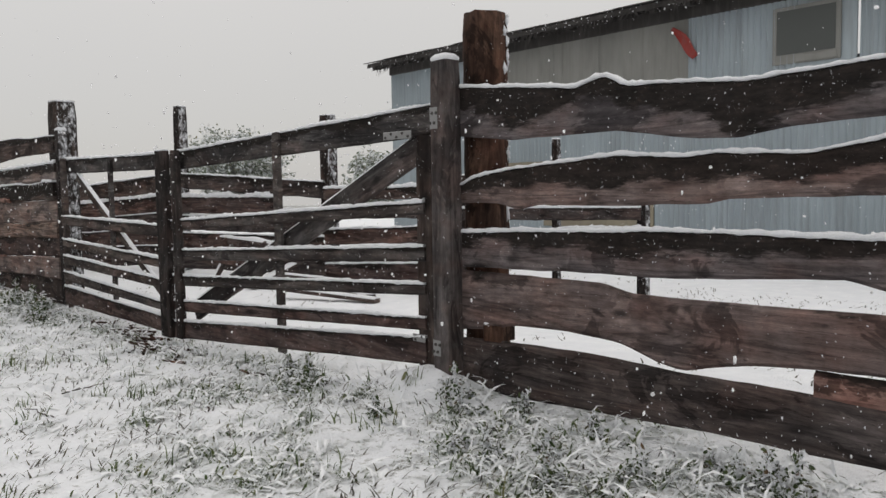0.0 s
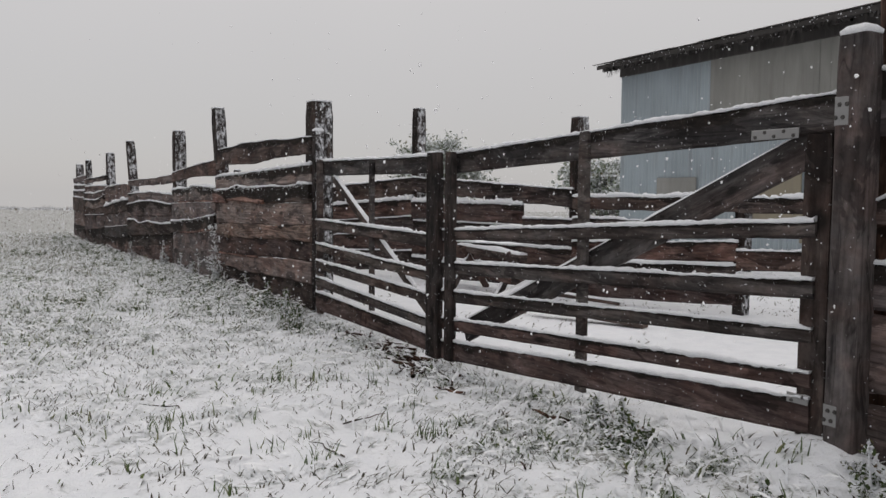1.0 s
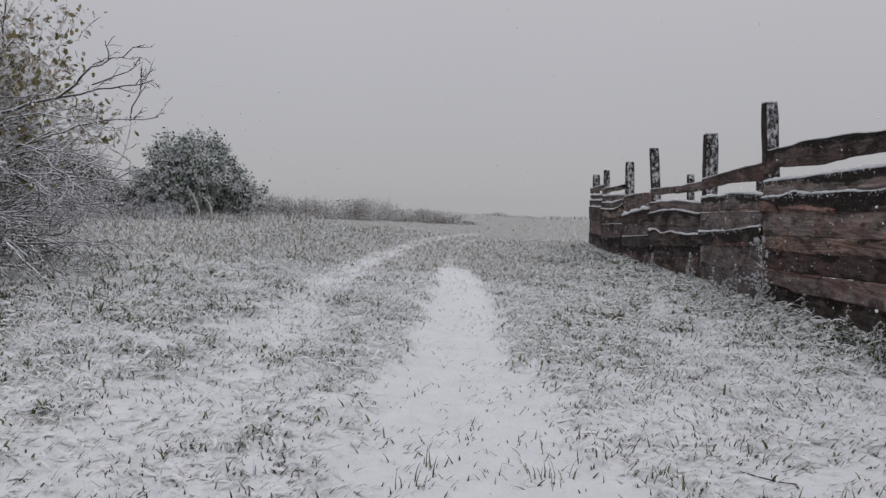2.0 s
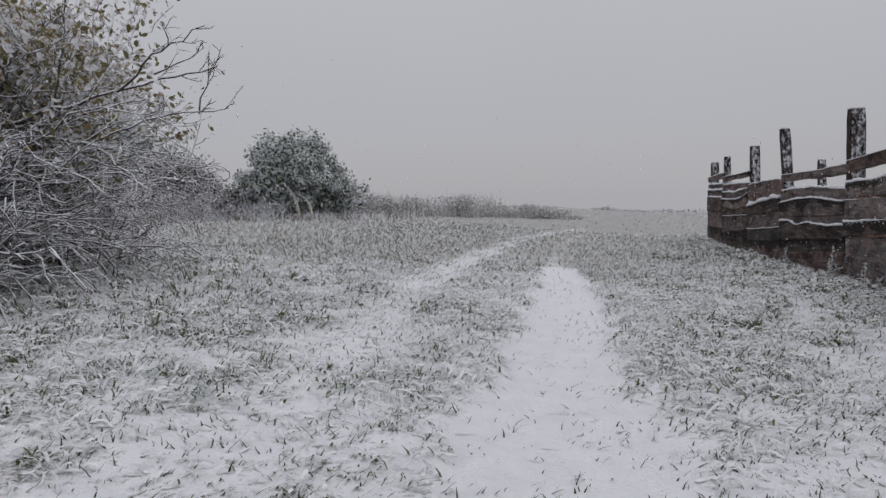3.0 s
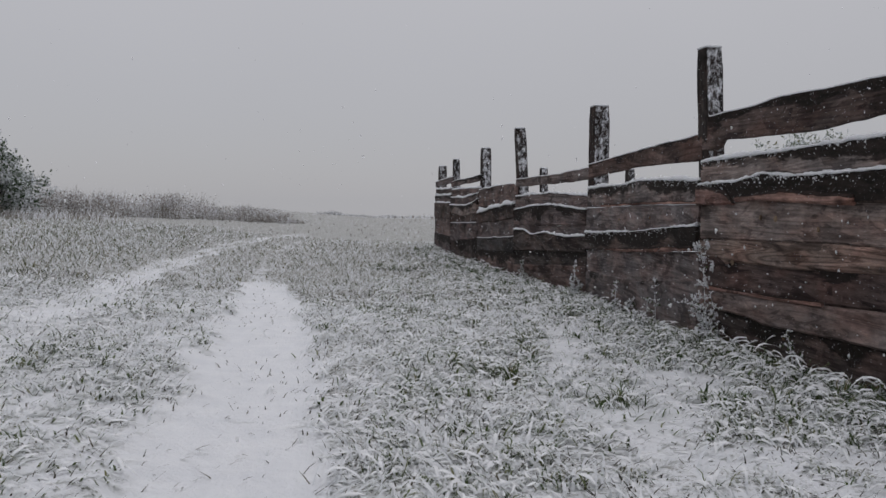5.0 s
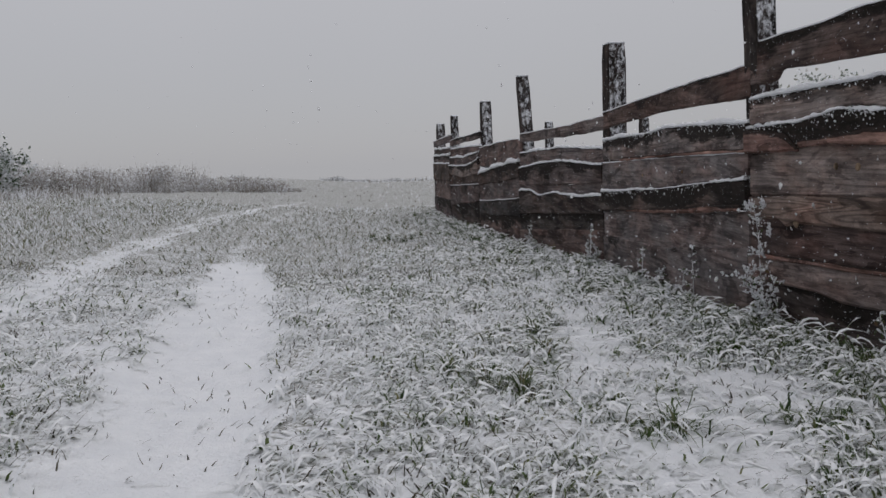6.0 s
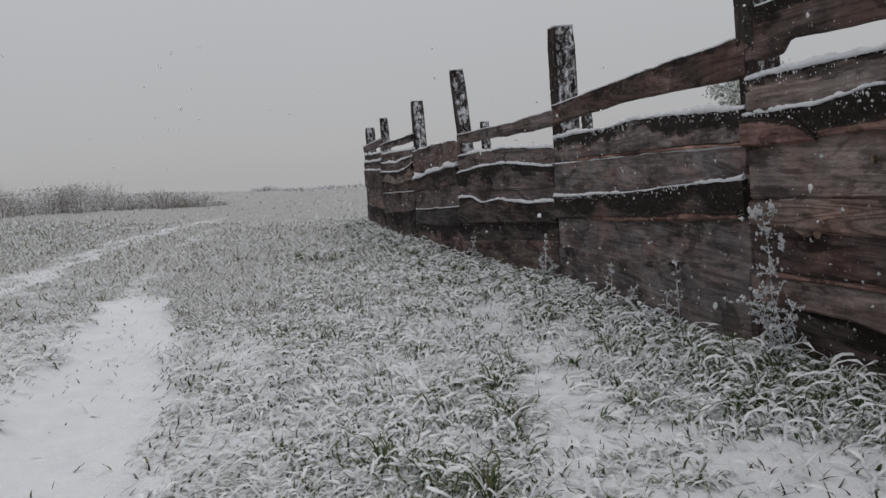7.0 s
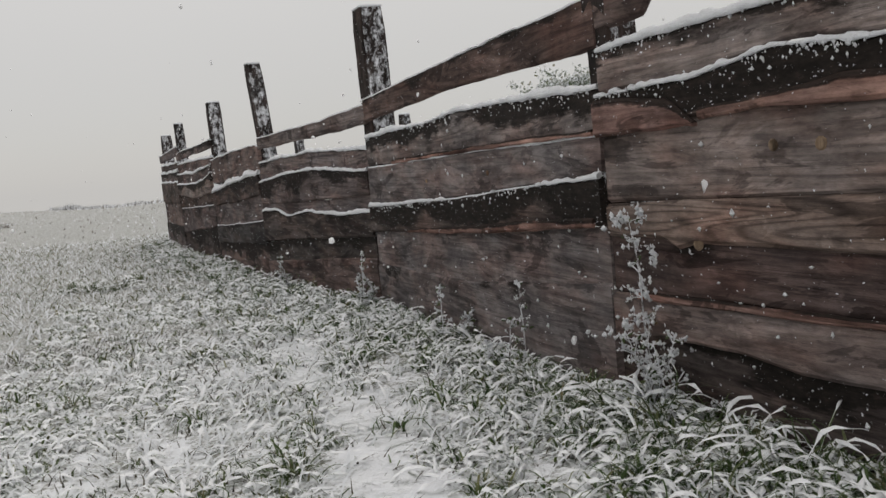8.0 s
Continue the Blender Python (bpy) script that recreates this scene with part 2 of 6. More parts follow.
GRASS = grass_material("frosted_grass", [(0.0, (0.058, 0.081, 0.036)), (0.35, (0.110, 0.153, 0.062)), (0.6, (0.182, 0.210, 0.094)), (0.8, (0.144, 0.192, 0.089)), (1.0, (0.287, 0.277, 0.143))], 0.44)
GRASS_FAR = grass_material("snow_laden_turf", [(0.0, (0.085, 0.105, 0.055)), (0.35, (0.140, 0.165, 0.085)), (0.7, (0.20, 0.20, 0.11)), (1.0, (0.287, 0.26, 0.15))], 0.45)
GRASS_LONG = grass_material("rimed_long_grass", [(0.0, (0.043, 0.066, 0.028)), (0.45, (0.096, 0.142, 0.055)), (0.8, (0.163, 0.192, 0.089)), (1.0, (0.230, 0.215, 0.106))], 0.74)
GRASS_GREEN = grass_material("green_tufts", [(0.0, (0.048, 0.070, 0.030)), (0.5, (0.090, 0.131, 0.053)), (0.85, (0.144, 0.176, 0.075)), (1.0, (0.191, 0.187, 0.089))], 0.70)
GRASS_FOOT = grass_material("tussock_grass", [(0.0, (0.027, 0.049, 0.017)), (0.45, (0.068, 0.114, 0.039)), (0.8, (0.127, 0.163, 0.070)), (1.0, (0.182, 0.181, 0.083))], 0.80)
GRASS_HEAP = grass_material("green_tussock", [(0.0, (0.036, 0.058, 0.022)), (0.45, (0.080, 0.120, 0.048)), (0.8, (0.135, 0.155, 0.075)), (1.0, (0.19, 0.16, 0.09))], 0.83)
WEED_LEAF = grass_material("weed_leaves", [(0.0, (0.040, 0.062, 0.026)), (0.5, (0.075, 0.105, 0.042)), (0.85, (0.12, 0.14, 0.06)), (1.0, (0.16, 0.10, 0.06))], 0.50)
LITTER = grass_material("dark_litter", [(0.0, (0.030, 0.026, 0.020)), (0.5, (0.060, 0.054, 0.038)), (1.0, (0.10, 0.085, 0.055))], 0.86)
STRAW = grass_material("dead_stalks", [(0.0, (0.15, 0.125, 0.10)), (0.5, (0.25, 0.215, 0.17)), (1.0, (0.34, 0.30, 0.25))], 0.36)
LEAF_GREEN = grass_material("green_leaves", [(0.0, (0.055, 0.085, 0.036)), (0.5, (0.090, 0.130, 0.055)), (0.85, (0.14, 0.17, 0.08)), (1.0, (0.22, 0.19, 0.08))], 0.34)
LEAF_BUSH = grass_material("dark_bush_leaves", [(0.0, (0.045, 0.075, 0.036)), (0.5, (0.085, 0.130, 0.060)), (0.85, (0.15, 0.175, 0.080)), (1.0, (0.27, 0.24, 0.12))], 0.36, 0.35, 0.45)
# distance haze painted into the far thicket as a pale grey base colour
FAR_WOOD = grass_material("hazed_far_thicket", [(0.0, (0.10, 0.10, 0.10)), (1.0, (0.20, 0.20, 0.195))], 0.44)
LEAF_DEAD = grass_material("dead_leaves", [(0.0, (0.030, 0.026, 0.022)), (0.5, (0.060, 0.050, 0.042)), (1.0, (0.095, 0.085, 0.055))], 0.50)
LEAF_OCHRE = grass_material("turning_leaves", [(0.0, (0.150, 0.132, 0.062)), (0.35, (0.245, 0.215, 0.105)), (0.6, (0.35, 0.255, 0.14)), (0.8, (0.32, 0.185, 0.125)), (1.0, (0.42, 0.36, 0.22))], 0.37, 0.5, 0.4)


def bark_material(name, dark, light, frost):
    t = Tree(name, 0.85)
    n = t.noise(t.world_pos(), 35, 4, 0.6)
    c = t.ramp(n, [(0.3, dark), (0.7, light)])
    up = t.normal(2)
    rime = t.ramp(t.math("ADD", t.math("MULTIPLY", up, 0.5), t.math("MULTIPLY", t.noise(t.world_pos(), 14, 3, 0.6), 0.6)), [(frost, 0.0), (frost + 0.1, 0.92)])
    return t.colour(t.mix(rime, c, SNOW))


BARK = bark_material("snowy_bark", (0.040, 0.032, 0.027), (0.11, 0.092, 0.078), 0.28)
THICKET = bark_material("snow_topped_branches", (0.050, 0.042, 0.037), (0.12, 0.103, 0.092), 0.215)
TWIG = bark_material("rimed_twigs", (0.060, 0.052, 0.045), (0.15, 0.13, 0.115), 0.17)
PALE_BARK = bark_material("pale_bark", (0.40, 0.38, 0.33), (0.6, 0.57, 0.5), 0.6)


def metal_sheet(name, base, var, rough=0.5):
    t = Tree(name, rough)
    p = t.world_pos((1, 1, 0.35))
    n = t.noise(p, 1.7, 4, 0.6)
    s = t.noise(t.world_pos((9, 9, 0.6)), 1.0, 3, 0.6)
    c = t.ramp(n, [(0.3, tuple(v * (1 - var) for v in base)), (0.7, tuple(v * (1 + var) for v in base))])
    c = t.mix(t.ramp(s, [(0.5, 0.0), (0.75, 0.35)]), c, (0.16, 0.15, 0.14))
    t.bsdf.inputs["Specular IOR Level"].default_value = 0.4
    t.bump(s, 0.15, 0.01)
    return t.colour(c)


SHEET_BLUE = metal_sheet("blue_grey_sheet", (0.34, 0.395, 0.425), 0.12)
SHEET_GREY = metal_sheet("grey_cement_sheet", (0.24, 0.24, 0.225), 0.15, 0.8)
SHEET_BEIGE = metal_sheet("beige_board", (0.26, 0.23, 0.17), 0.15, 0.8)
SLATE = metal_sheet("dark_roof_sheet", (0.050, 0.046, 0.044), 0.25, 0.8)
STEEL = metal_sheet("galvanised_steel", (0.22, 0.22, 0.22), 0.15, 0.45)
RED_PAINT = metal_sheet("red_paint", (0.33, 0.035, 0.028), 0.15, 0.5)
GLASS = Tree("dark_window_glass", 0.15).colour((0.085, 0.092, 0.088))


# ---- mesh helpers ----
def mesh(name, verts, faces, mat, smooth=False):
    me = bpy.data.meshes.new(name)
    me.from_pydata(verts if isinstance(verts, list) else verts.tolist(), [], faces if isinstance(faces, list) else faces.tolist())
    me.materials.append(mat)
    if smooth:
        me.polygons.foreach_set("use_smooth", np.ones(len(me.polygons), dtype=bool))
    me.update()
    return me


def part(name, me, parent=None, m=None, label=""):
    """Links a mesh as one object; its pose m is given in the world, also under a parent."""
    ob = new(name, me)
    if parent is not None:
        ob.parent = parent
        ob.matrix_parent_inverse = parent.matrix_basis.inverted()
    if m is not None:
        ob.matrix_basis = m
    if label:
        ob["label"] = label
    return ob


def base(name, x, y, z, label, category, group="", kind=""):
    e = new(name)
    e.empty_display_size = 0.2
    e.matrix_basis = pose(x, y, z)
    return tagged(e, label, category, group, kind)


def wave(x, seed, freq=1.0):
    return noise.noise(Vector((x * freq + seed * 7.31, seed * 3.17, seed * 1.13)))


def smooth01(v):
    v = np.clip(v, 0, 1)
    return v * v * (3 - 2 * v)


def tube(pts, radii, sides, verts, faces):
    """Adds a tapered tube along pts to verts and faces."""
    start = len(verts)
    for i, p in enumerate(pts):
        d = (pts[min(i + 1, len(pts) - 1)] - pts[max(i - 1, 0)]).normalized()
        u = d.orthogonal().normalized()
        v = d.cross(u)
        for k in range(sides):
            a = 2 * math.pi * k / sides
            verts.append(tuple(p + (u * math.cos(a) + v * math.sin(a)) * radii[i]))
    for i in range(len(pts) - 1):
        for k in range(sides):
            a, b = start + i * sides + k, start + i * sides + (k + 1) % sides
            faces.append((a, b, b + sides, a + sides))
    faces.append(tuple(start + (len(pts) - 1) * sides + k for k in range(sides)))


# ---- the ground ----
def on_line(table, y, col):
    return np.interp(y, [r[0] for r in table], [r[col] for r in table])


TRACK_A = [(2, 0.6, 1.0), (5, -0.1, 0.85), (7.2, -0.6, 0.7), (8.7, -0.85, 0.62), (10.3, -1.0, 0.46), (12.2, -1.15, 0.46), (15.5, -1.48, 0.42), (18.4, -1.85, 0.30), (19.8, -2.05, 0.22), (23.9, -2.45, 0.24), (30.5, -2.3, 0.28), (36, -1.4, 0.4), (40, -0.5, 0.5), (48, 0.8, 0.5)]
TRACK_B = [(4, -2.3, 0.35), (7.8, -2.5, 0.42), (9.8, -2.7, 0.42), (11.7, -2.98, 0.4), (14.0, -3.3, 0.34), (18.0, -3.62, 0.3), (20.5, -3.76, 0.3), (25.5, -3.8, 0.34), (29.5, -3.55, 0.38), (33, -3.0, 0.42), (38.5, -2.2, 0.5), (50, 0.2, 0.6)]
FENCE_LINE = [(-3.0, 3.9), (0.0, 3.75), (3.86, 3.54), (7.5, 3.22), (10.45, 3.05), (14.0, 2.67), (17.55, 2.55), (20.3, 2.03), (23.3, 1.78), (25.9, 1.45), (29.0, 1.30)]


def fence_x(y):
    return on_line(FENCE_LINE, y, 1)


def clean_a(x, y):
    w = on_line(TRACK_A, y, 2) * (1 + 0.14 * np.sin(y * 3.1 + np.sin(x * 5)) + 0.09 * np.sin(y * 8.3))
    return smooth01((1.22 - np.abs(x - on_line(TRACK_A, y, 1)) / w) * 2.2) * (1 - 0.75 * smooth01((y - 17.8) / 1.6) + 0.15 * smooth01((y - 23) / 4)) * np.clip(2.9 - y / 18, 0.0, 1)


def clean_b(x, y):
    return smooth01(1.4 - np.abs(x - on_line(TRACK_B, y, 1)) / on_line(TRACK_B, y, 2) * (1 + 0.3 * np.sin(y * 2.3 + 2 * np.sin(x * 3)))) * (1 - 0.25 * smooth01((y - 12) / 8)) * np.clip(2.9 - y / 18, 0.0, 1)


def height(x, y):
    """The lie of the land: flat along the track, a low bank to the west, a hump at the gate post, falling away far off."""
    z = 1.05 * (1 - np.exp(-np.logaddexp(0, (-x - 1.0) * 2.0) / 2.0 * 0.085))
    z = z + 0.20 * np.exp(-((x - 3.9) ** 2 + (y - 2.9) ** 2) / (2 * 1.7 ** 2)) + 0.04 * np.exp(-((x - 3.0) ** 2 + (y - 11.0) ** 2) / 4.0) + 0.15 * np.exp(-((x - 3.42) ** 2 / 0.05 + (y - 4.0) ** 2 / 0.16))
    far = np.sqrt(x * x + y * y)
    return z - 0.03 * np.maximum(far - 68, 0) - 0.05 * clean_a(x, y) * (y > 6) - 0.03 * clean_b(x, y)


def ground_z(x, y):
    return float(height(np.float64(x), np.float64(y)))


def density(x, y):
    """How thickly grass stands through the snow, 0 to 1."""
    d = np.full_like(x, 0.72)
    gate = np.exp(-((x - 1.0) ** 2 / 4.5 + (y - 6.6) ** 2 / 8.0))
    d = d * (1 - 0.45 * gate)
    d = np.where((x > on_line(TRACK_B, y, 1)) & (x < on_line(TRACK_A, y, 1)), d * 0.95, d)
    d = np.where((x > on_line(TRACK_A, y, 1)) & (y > 6.5), np.maximum(d, 0.84 * smooth01((y - 7.6 + 0.8 * np.sin(x * 2.7) + 0.5 * np.sin(x * 6.1 + y)) / 3.2)), d)
    foot = 1.25 * smooth01((x - fence_x(y) + 1.3) / 0.9) * (y > 10.4)
    d = np.maximum(d, foot)
    d = np.maximum(d, 1.0 * np.exp(-((x - 2.7) ** 2 / 1.6 + (y - 2.7) ** 2 / 5.0)))
    d = np.maximum(d, 1.05 * np.exp(-((x - 2.85) ** 2 / 0.4 + (y - 4.7) ** 2 / 1.5)))
    d = np.maximum(d, 0.8 * np.exp(-((x - 3.0) ** 2 / 0.06)) * (y > 6.6) * (y < 10.6))
    # a narrow footpath and a bare patch in the snow beside the fence
    path = np.exp(-((x - 1.36 - 0.09 * (y - 14.5) - 0.06 * np.sin(y * 2.3)) ** 2 / 0.018)) * smooth01((y - 12.2) / 1.0) * smooth01((19 - y) / 2)
    bare = np.exp(-((x - 1.75) ** 2 / 0.30 + (y - 12.1) ** 2 / 0.9)) + 0.8 * np.exp(-((x - 1.2) ** 2 / 0.15 + (y - 11.2) ** 2 / 0.5))
    d = d * (1 - 0.6 * np.minimum(path + bare, 1.0))
    d = np.where(x < -3.6, np.maximum(d, 0.88), d)
    d = d * (1 - 0.97 * clean_a(x, y)) * (1 - (0.55 + 0.25 * smooth01((y - 11) / 6)) * clean_b(x, y) * (0.68 + 0.45 * patchy(x * 6.0, y * 0.7, 9)))
    yard = (x > fence_x(y) + 0.1) & (y < 31)
    d = d + (1.1 - d) * smooth01((y - 26) / 14) * (1 - 0.85 * clean_a(x, y)) * (1 - 0.85 * clean_b(x, y))
    return np.where(yard, 0.16, d)


def patchy(x, y, seed):
    """Smooth value noise, 0 to 1, one cell a unit."""
    ix, iy = np.floor(x), np.floor(y)
    fx, fy = smooth01(x - ix), smooth01(y - iy)

    def cell(a, b):
        v = np.sin(a * 127.1 + b * 311.7 + seed * 74.7) * 43758.5453
        return v - np.floor(v)
    return (cell(ix, iy) * (1 - fx) + cell(ix + 1, iy) * fx) * (1 - fy) + (cell(ix, iy + 1) * (1 - fx) + cell(ix + 1, iy + 1) * fx) * fy


def lumps(x, y, clump=3.0):
    """Tussocks and bare places, about -1.5 to 1.5."""
    k = clump * 0.55
    u, v = 0.92 * x + 0.39 * y, 0.92 * y - 0.39 * x
    return (patchy(u * k * 0.45, v * k * 0.45, 1) - 0.5) * 0.8 + (patchy(v * k * 1.1 + 7, u * k * 1.1, 2) - 0.5) * 1.2 + (patchy(u * k * 3.1, v * k * 3.1, 3) - 0.5) * 1.8


def build_ground():
    def axis(lo, hi, fine_lo, fine_hi, step, grow):
        mid = list(np.arange(fine_lo, fine_hi, step))
        up, s = [fine_hi], step
        while up[-1] < hi:
            s *= grow
            up.append(up[-1] + s)
        dn, s = [fine_lo - step], step
        while dn[-1] > lo:
            s *= grow
            dn.append(dn[-1] - s)
        return np.array(dn[::-1] + mid + up)
    xs, ys = axis(-1500, 1500, -6, 5, 0.11, 1.09), axis(-600, 2500, 1.5, 24, 0.11, 1.09)
    gx, gy = np.meshgrid(xs, ys)
    z = height(gx, gy)
    near = (np.abs(gx) < 40) & (gy > -20) & (gy < 60)
    d = density(gx, gy)
    bumps = np.array([[noise.noise(Vector((x * 1.3, y * 1.3, 3))) * 0.022 + noise.noise(Vector((x * 5, y * 5, 8))) * 0.013 if k else 0.0 for x, y, k in zip(rx, ry, rk)] for rx, ry, rk in zip(gx, gy, near)])
    z = z + bumps * (0.35 + d)
    nx, ny = len(xs), len(ys)
    i = np.arange((ny - 1) * nx).reshape(ny - 1, nx)[:, :-1].ravel()
    me = mesh("ground", np.stack([gx.ravel(), gy.ravel(), z.ravel()], 1), np.stack([i, i + 1, i + 1 + nx, i + nx], 1), GROUND, True)
    a = me.attributes.new("cover", "FLOAT", "POINT")
    a.data.foreach_set("value", (d * np.where(near, 0.54 + 0.14 * (1 - 0.7 * smooth01((gy - 14) / 8)) * lumps(gx, gy), 0.56) * (1 + 1.6 * smooth01((gy - 13) / 12))).ravel().astype(np.float32))
    tagged(part("ground", me), "grassy field thinly covered with fresh snow", "ground", kind="structure")


build_ground()


def clots(name, centres, size, seed, parent, label):
    """Small lumps of wet snow caught on twigs."""
    r = np.random.RandomState(seed)
    c = np.array(centres)
    n = len(c)
    unit = np.array([(1, 0, 0), (-0.8, 0.2, 0.1), (0.1, 1, 0), (0, -0.9, 0.1), (0, 0.1, 1.2), (0.1, 0, -1.1)])
    v = c[:, None, :] + unit[None] * (size * r.uniform(0.5, 1.3, n))[:, None, None] * r.uniform(0.25, 1.6, (n, 6, 1))
    tri = np.array([(0, 2, 4), (2, 1, 4), (1, 3, 4), (3, 0, 4), (2, 0, 5), (1, 2, 5), (3, 1, 5), (0, 3, 5)])
    f = (np.arange(n)[:, None, None] * 6 + tri[None]).reshape(-1, 3)
    tagged(part(name, mesh(name, v.reshape(-1, 3), f, SNOW_MAT, True), parent, None, label), kind="stuff")


# ---- boards, caps of snow, posts ----
def plank(parent, a, b, top, bot, mat=None, off=0.0, thick=0.04, snow=0.02, seed=1, rough=0.010, name="board", cover=-1.0, bark=0.0, crumbs=0):
    """A live-edged board from a to b (plan), its upper and lower edges given as (y, z) rows; its front looks to the left of a-b. Snow lies on it."""
    a, b = Vector((*a, 0)), Vector((*b, 0))
    length = (b - a).length
    ex = (b - a) / length
    ny = Vector((-ex.y, ex.x, 0))
    m = Matrix(((ex.x, ny.x, 0, a.x + ny.x * off), (ex.y, ny.y, 0, a.y + ny.y * off), (0, 0, 1, 0), (0, 0, 0, 1)))
    n = max(6, int(length / 0.05))
    verts, faces, rows = [], [], []
    h = thick / 2
    z_mid = sum(z for _, z in top) / len(top)
    for i in range(n + 1):
        u = i / n
        y = a.y + (b.y - a.y) * u
        s = u * length
        zt = float(np.interp(y, *zip(*sorted(top)))) + rough * (wave(s, seed, 2.1) + 0.55 * wave(s, seed + 9, 7))
        zb = float(np.interp(y, *zip(*sorted(bot)))) + rough * (wave(s, seed + 4, 2.1) + 0.55 * wave(s, seed + 13, 7))
        zb = min(zb, zt - 0.02)
        e = min(0.018, (zt - zb) * 0.2)
        bow = 0.006 * wave(s, seed + 20, 0.8)
        b1, b2 = 0.004 * wave(s, seed + 30, 3), 0.004 * wave(s, seed + 40, 3)
        rows.append((s, zt, h, bow))
        for yy, z in ((h, zb + e), (h + b1, zb + (zt - zb) * 0.33), (h + b2, zb + (zt - zb) * 0.66), (h, zt - e), (h - e, zt), (-h + e, zt), (-h, zt - e), (-h, zb + e), (-h + e, zb), (h - e, zb)):
            verts.append((s, yy + bow, z))
    k = 10
    for i in range(n):
        for j in range(k):
            p, q = i * k + j, i * k + (j + 1) % k
            faces.append((p, q, q + k, p + k))
    faces.append(tuple(range(k)))
    faces.append(tuple(n * k + j for j in range(k - 1, -1, -1)))
    me = mesh(name, verts, faces, mat or BOARD)
    me.attributes.new("across", "FLOAT", "POINT").data.foreach_set("value", np.tile(np.array([1.06, 1.33, 1.66, 1.94, 2.0, 2.0, 1.94, 1.06, 1.0, 1.0], dtype=np.float32) + bark, n + 1))
    board = part(name, me, parent, m)
    if snow > 0:
        verts, faces = [], []
        fine = max(n, int(length / 0.022))
        ss, zz, bb = ([r[q] for r in rows] for q in (0, 1, 3))
        for i in range(fine + 1):
            s = length * i / fine
            zt, bow = float(np.interp(s, ss, zz)), float(np.interp(s, ss, bb))
            grit = wave(s, seed + 60, 16) + 0.7 * wave(s, seed + 65, 41)
            t = snow * max(0.0, 0.75 + 0.8 * wave(s, seed + 50, 1.9) + 0.5 * grit - (0.0 if wave(s, seed + 70, 0.9) + 0.05 * grit > cover else 1.5))
            w = h + 0.003 + 0.22 * min(t, 0.02)
            lo = -0.006 - 0.35 * snow * max(0.0, wave(s, seed + 80, 13) + 0.6 * wave(s, seed + 85, 37)) if t > 0.002 else -0.014
            for q, (yy, z) in enumerate(((w, lo), (w, 0.45 * t), (0.5 * w, t), (-0.5 * w, t), (-w, 0.45 * t), (-w, lo))):
                yv = yy if t > 0.002 else yy * 0.6
                verts.append((s, yv + bow + 0.004 * wave(s, seed + 90 + q, 29), zt + z + 0.006 * min(1.0, t / 0.01) * wave(s, seed + 95 + q, 33)))
        for i in range(fine):
            for j in range(6):
                p, q = i * 6 + j, i * 6 + (j + 1) % 6
                faces.append((p, q, q + 6, p + 6))
        faces += [tuple(range(6)), tuple(fine * 6 + j for j in range(5, -1, -1))]
        part("snow_cap", mesh("snow_cap", verts, faces, SNOW_MAT, True), board, m, "ridge of fresh snow")
    if crumbs:
        # crumbs of wet snow caught on the rough bark under the upper edge
        rr = random.Random(seed)
        at = []
        for _ in range(crumbs):
            s = rr.uniform(0, length)
            if wave(s, seed + 33, 1.3) + rr.gauss(0, 0.25) > 0.05:
                zt = float(np.interp(s, [r[0] for r in rows], [r[1] for r in rows]))
                at.append(tuple(m @ Vector((s, h + 0.004 * rr.random(), zt - abs(rr.gauss(0, 0.028))))))
        clots("snow_patch", at, 0.0075, seed, board, "crumbs of wet snow on rough bark")
    return board


def post(parent, x, y, z0, z1, w, d, mat=None, lean=(0, 0), turn=0.0, seed=1, cap=0.02, name="post", label=""):
    """A squared timber post with chipped, rounded arrises; lean is the shift of its top."""
    n = 14
    verts, faces = [], []
    c = 0.16
    ring = [(-1 + c, -1), (1 - c, -1), (1, -1 + c), (1, 1 - c), (1 - c, 1), (-1 + c, 1), (-1, 1 - c), (-1, -1 + c)]
    for i in range(n + 1):
        u = i / n
        z = z0 + (z1 - z0) * u
        for j, (px, py) in enumerate(ring):
            g = 1 + 0.045 * wave(z, seed + j * 1.7, 4) - (0.1 if i == n else 0)
            dz = 0.012 * wave(j, seed, 1.9) if i == n else 0
            verts.append((px * w / 2 * g + lean[0] * u, py * d / 2 * g + lean[1] * u, z - z0 + dz))
    for i in range(n):
        for j in range(8):
            p, q = i * 8 + j, i * 8 + (j + 1) % 8
            faces.append((p, q, q + 8, p + 8))
    faces += [tuple(range(7, -1, -1)), tuple(n * 8 + j for j in range(8))]
    m = pose(x, y, z0, 0, 0, turn)
    ob = part(name, mesh(name, verts, faces, mat or POST), parent, m, label)
    if cap > 0:
        verts, faces = [], []
        for u, dz in ((1.0, -0.006), (1.04, cap * 0.35), (0.7, cap * 0.95), (0.3, cap * 1.1)):
            for j, (px, py) in enumerate(ring):
                verts.append((px * w / 2 * 0.93 * u + lean[0], py * d / 2 * 0.93 * u + lean[1], z1 - z0 + dz + 0.003 * wave(j, seed + 3)))
        for i in range(3):
            for j in range(8):
                p, q = i * 8 + j, i * 8 + (j + 1) % 8
                faces.append((p, q, q + 8, p + 8))
        faces += [tuple(range(7, -1, -1)), tuple(24 + j for j in range(8))]
        part("snow_cap", mesh("snow_cap", verts, faces, SNOW_MAT, True), ob, m, "cushion of fresh snow")
    return ob


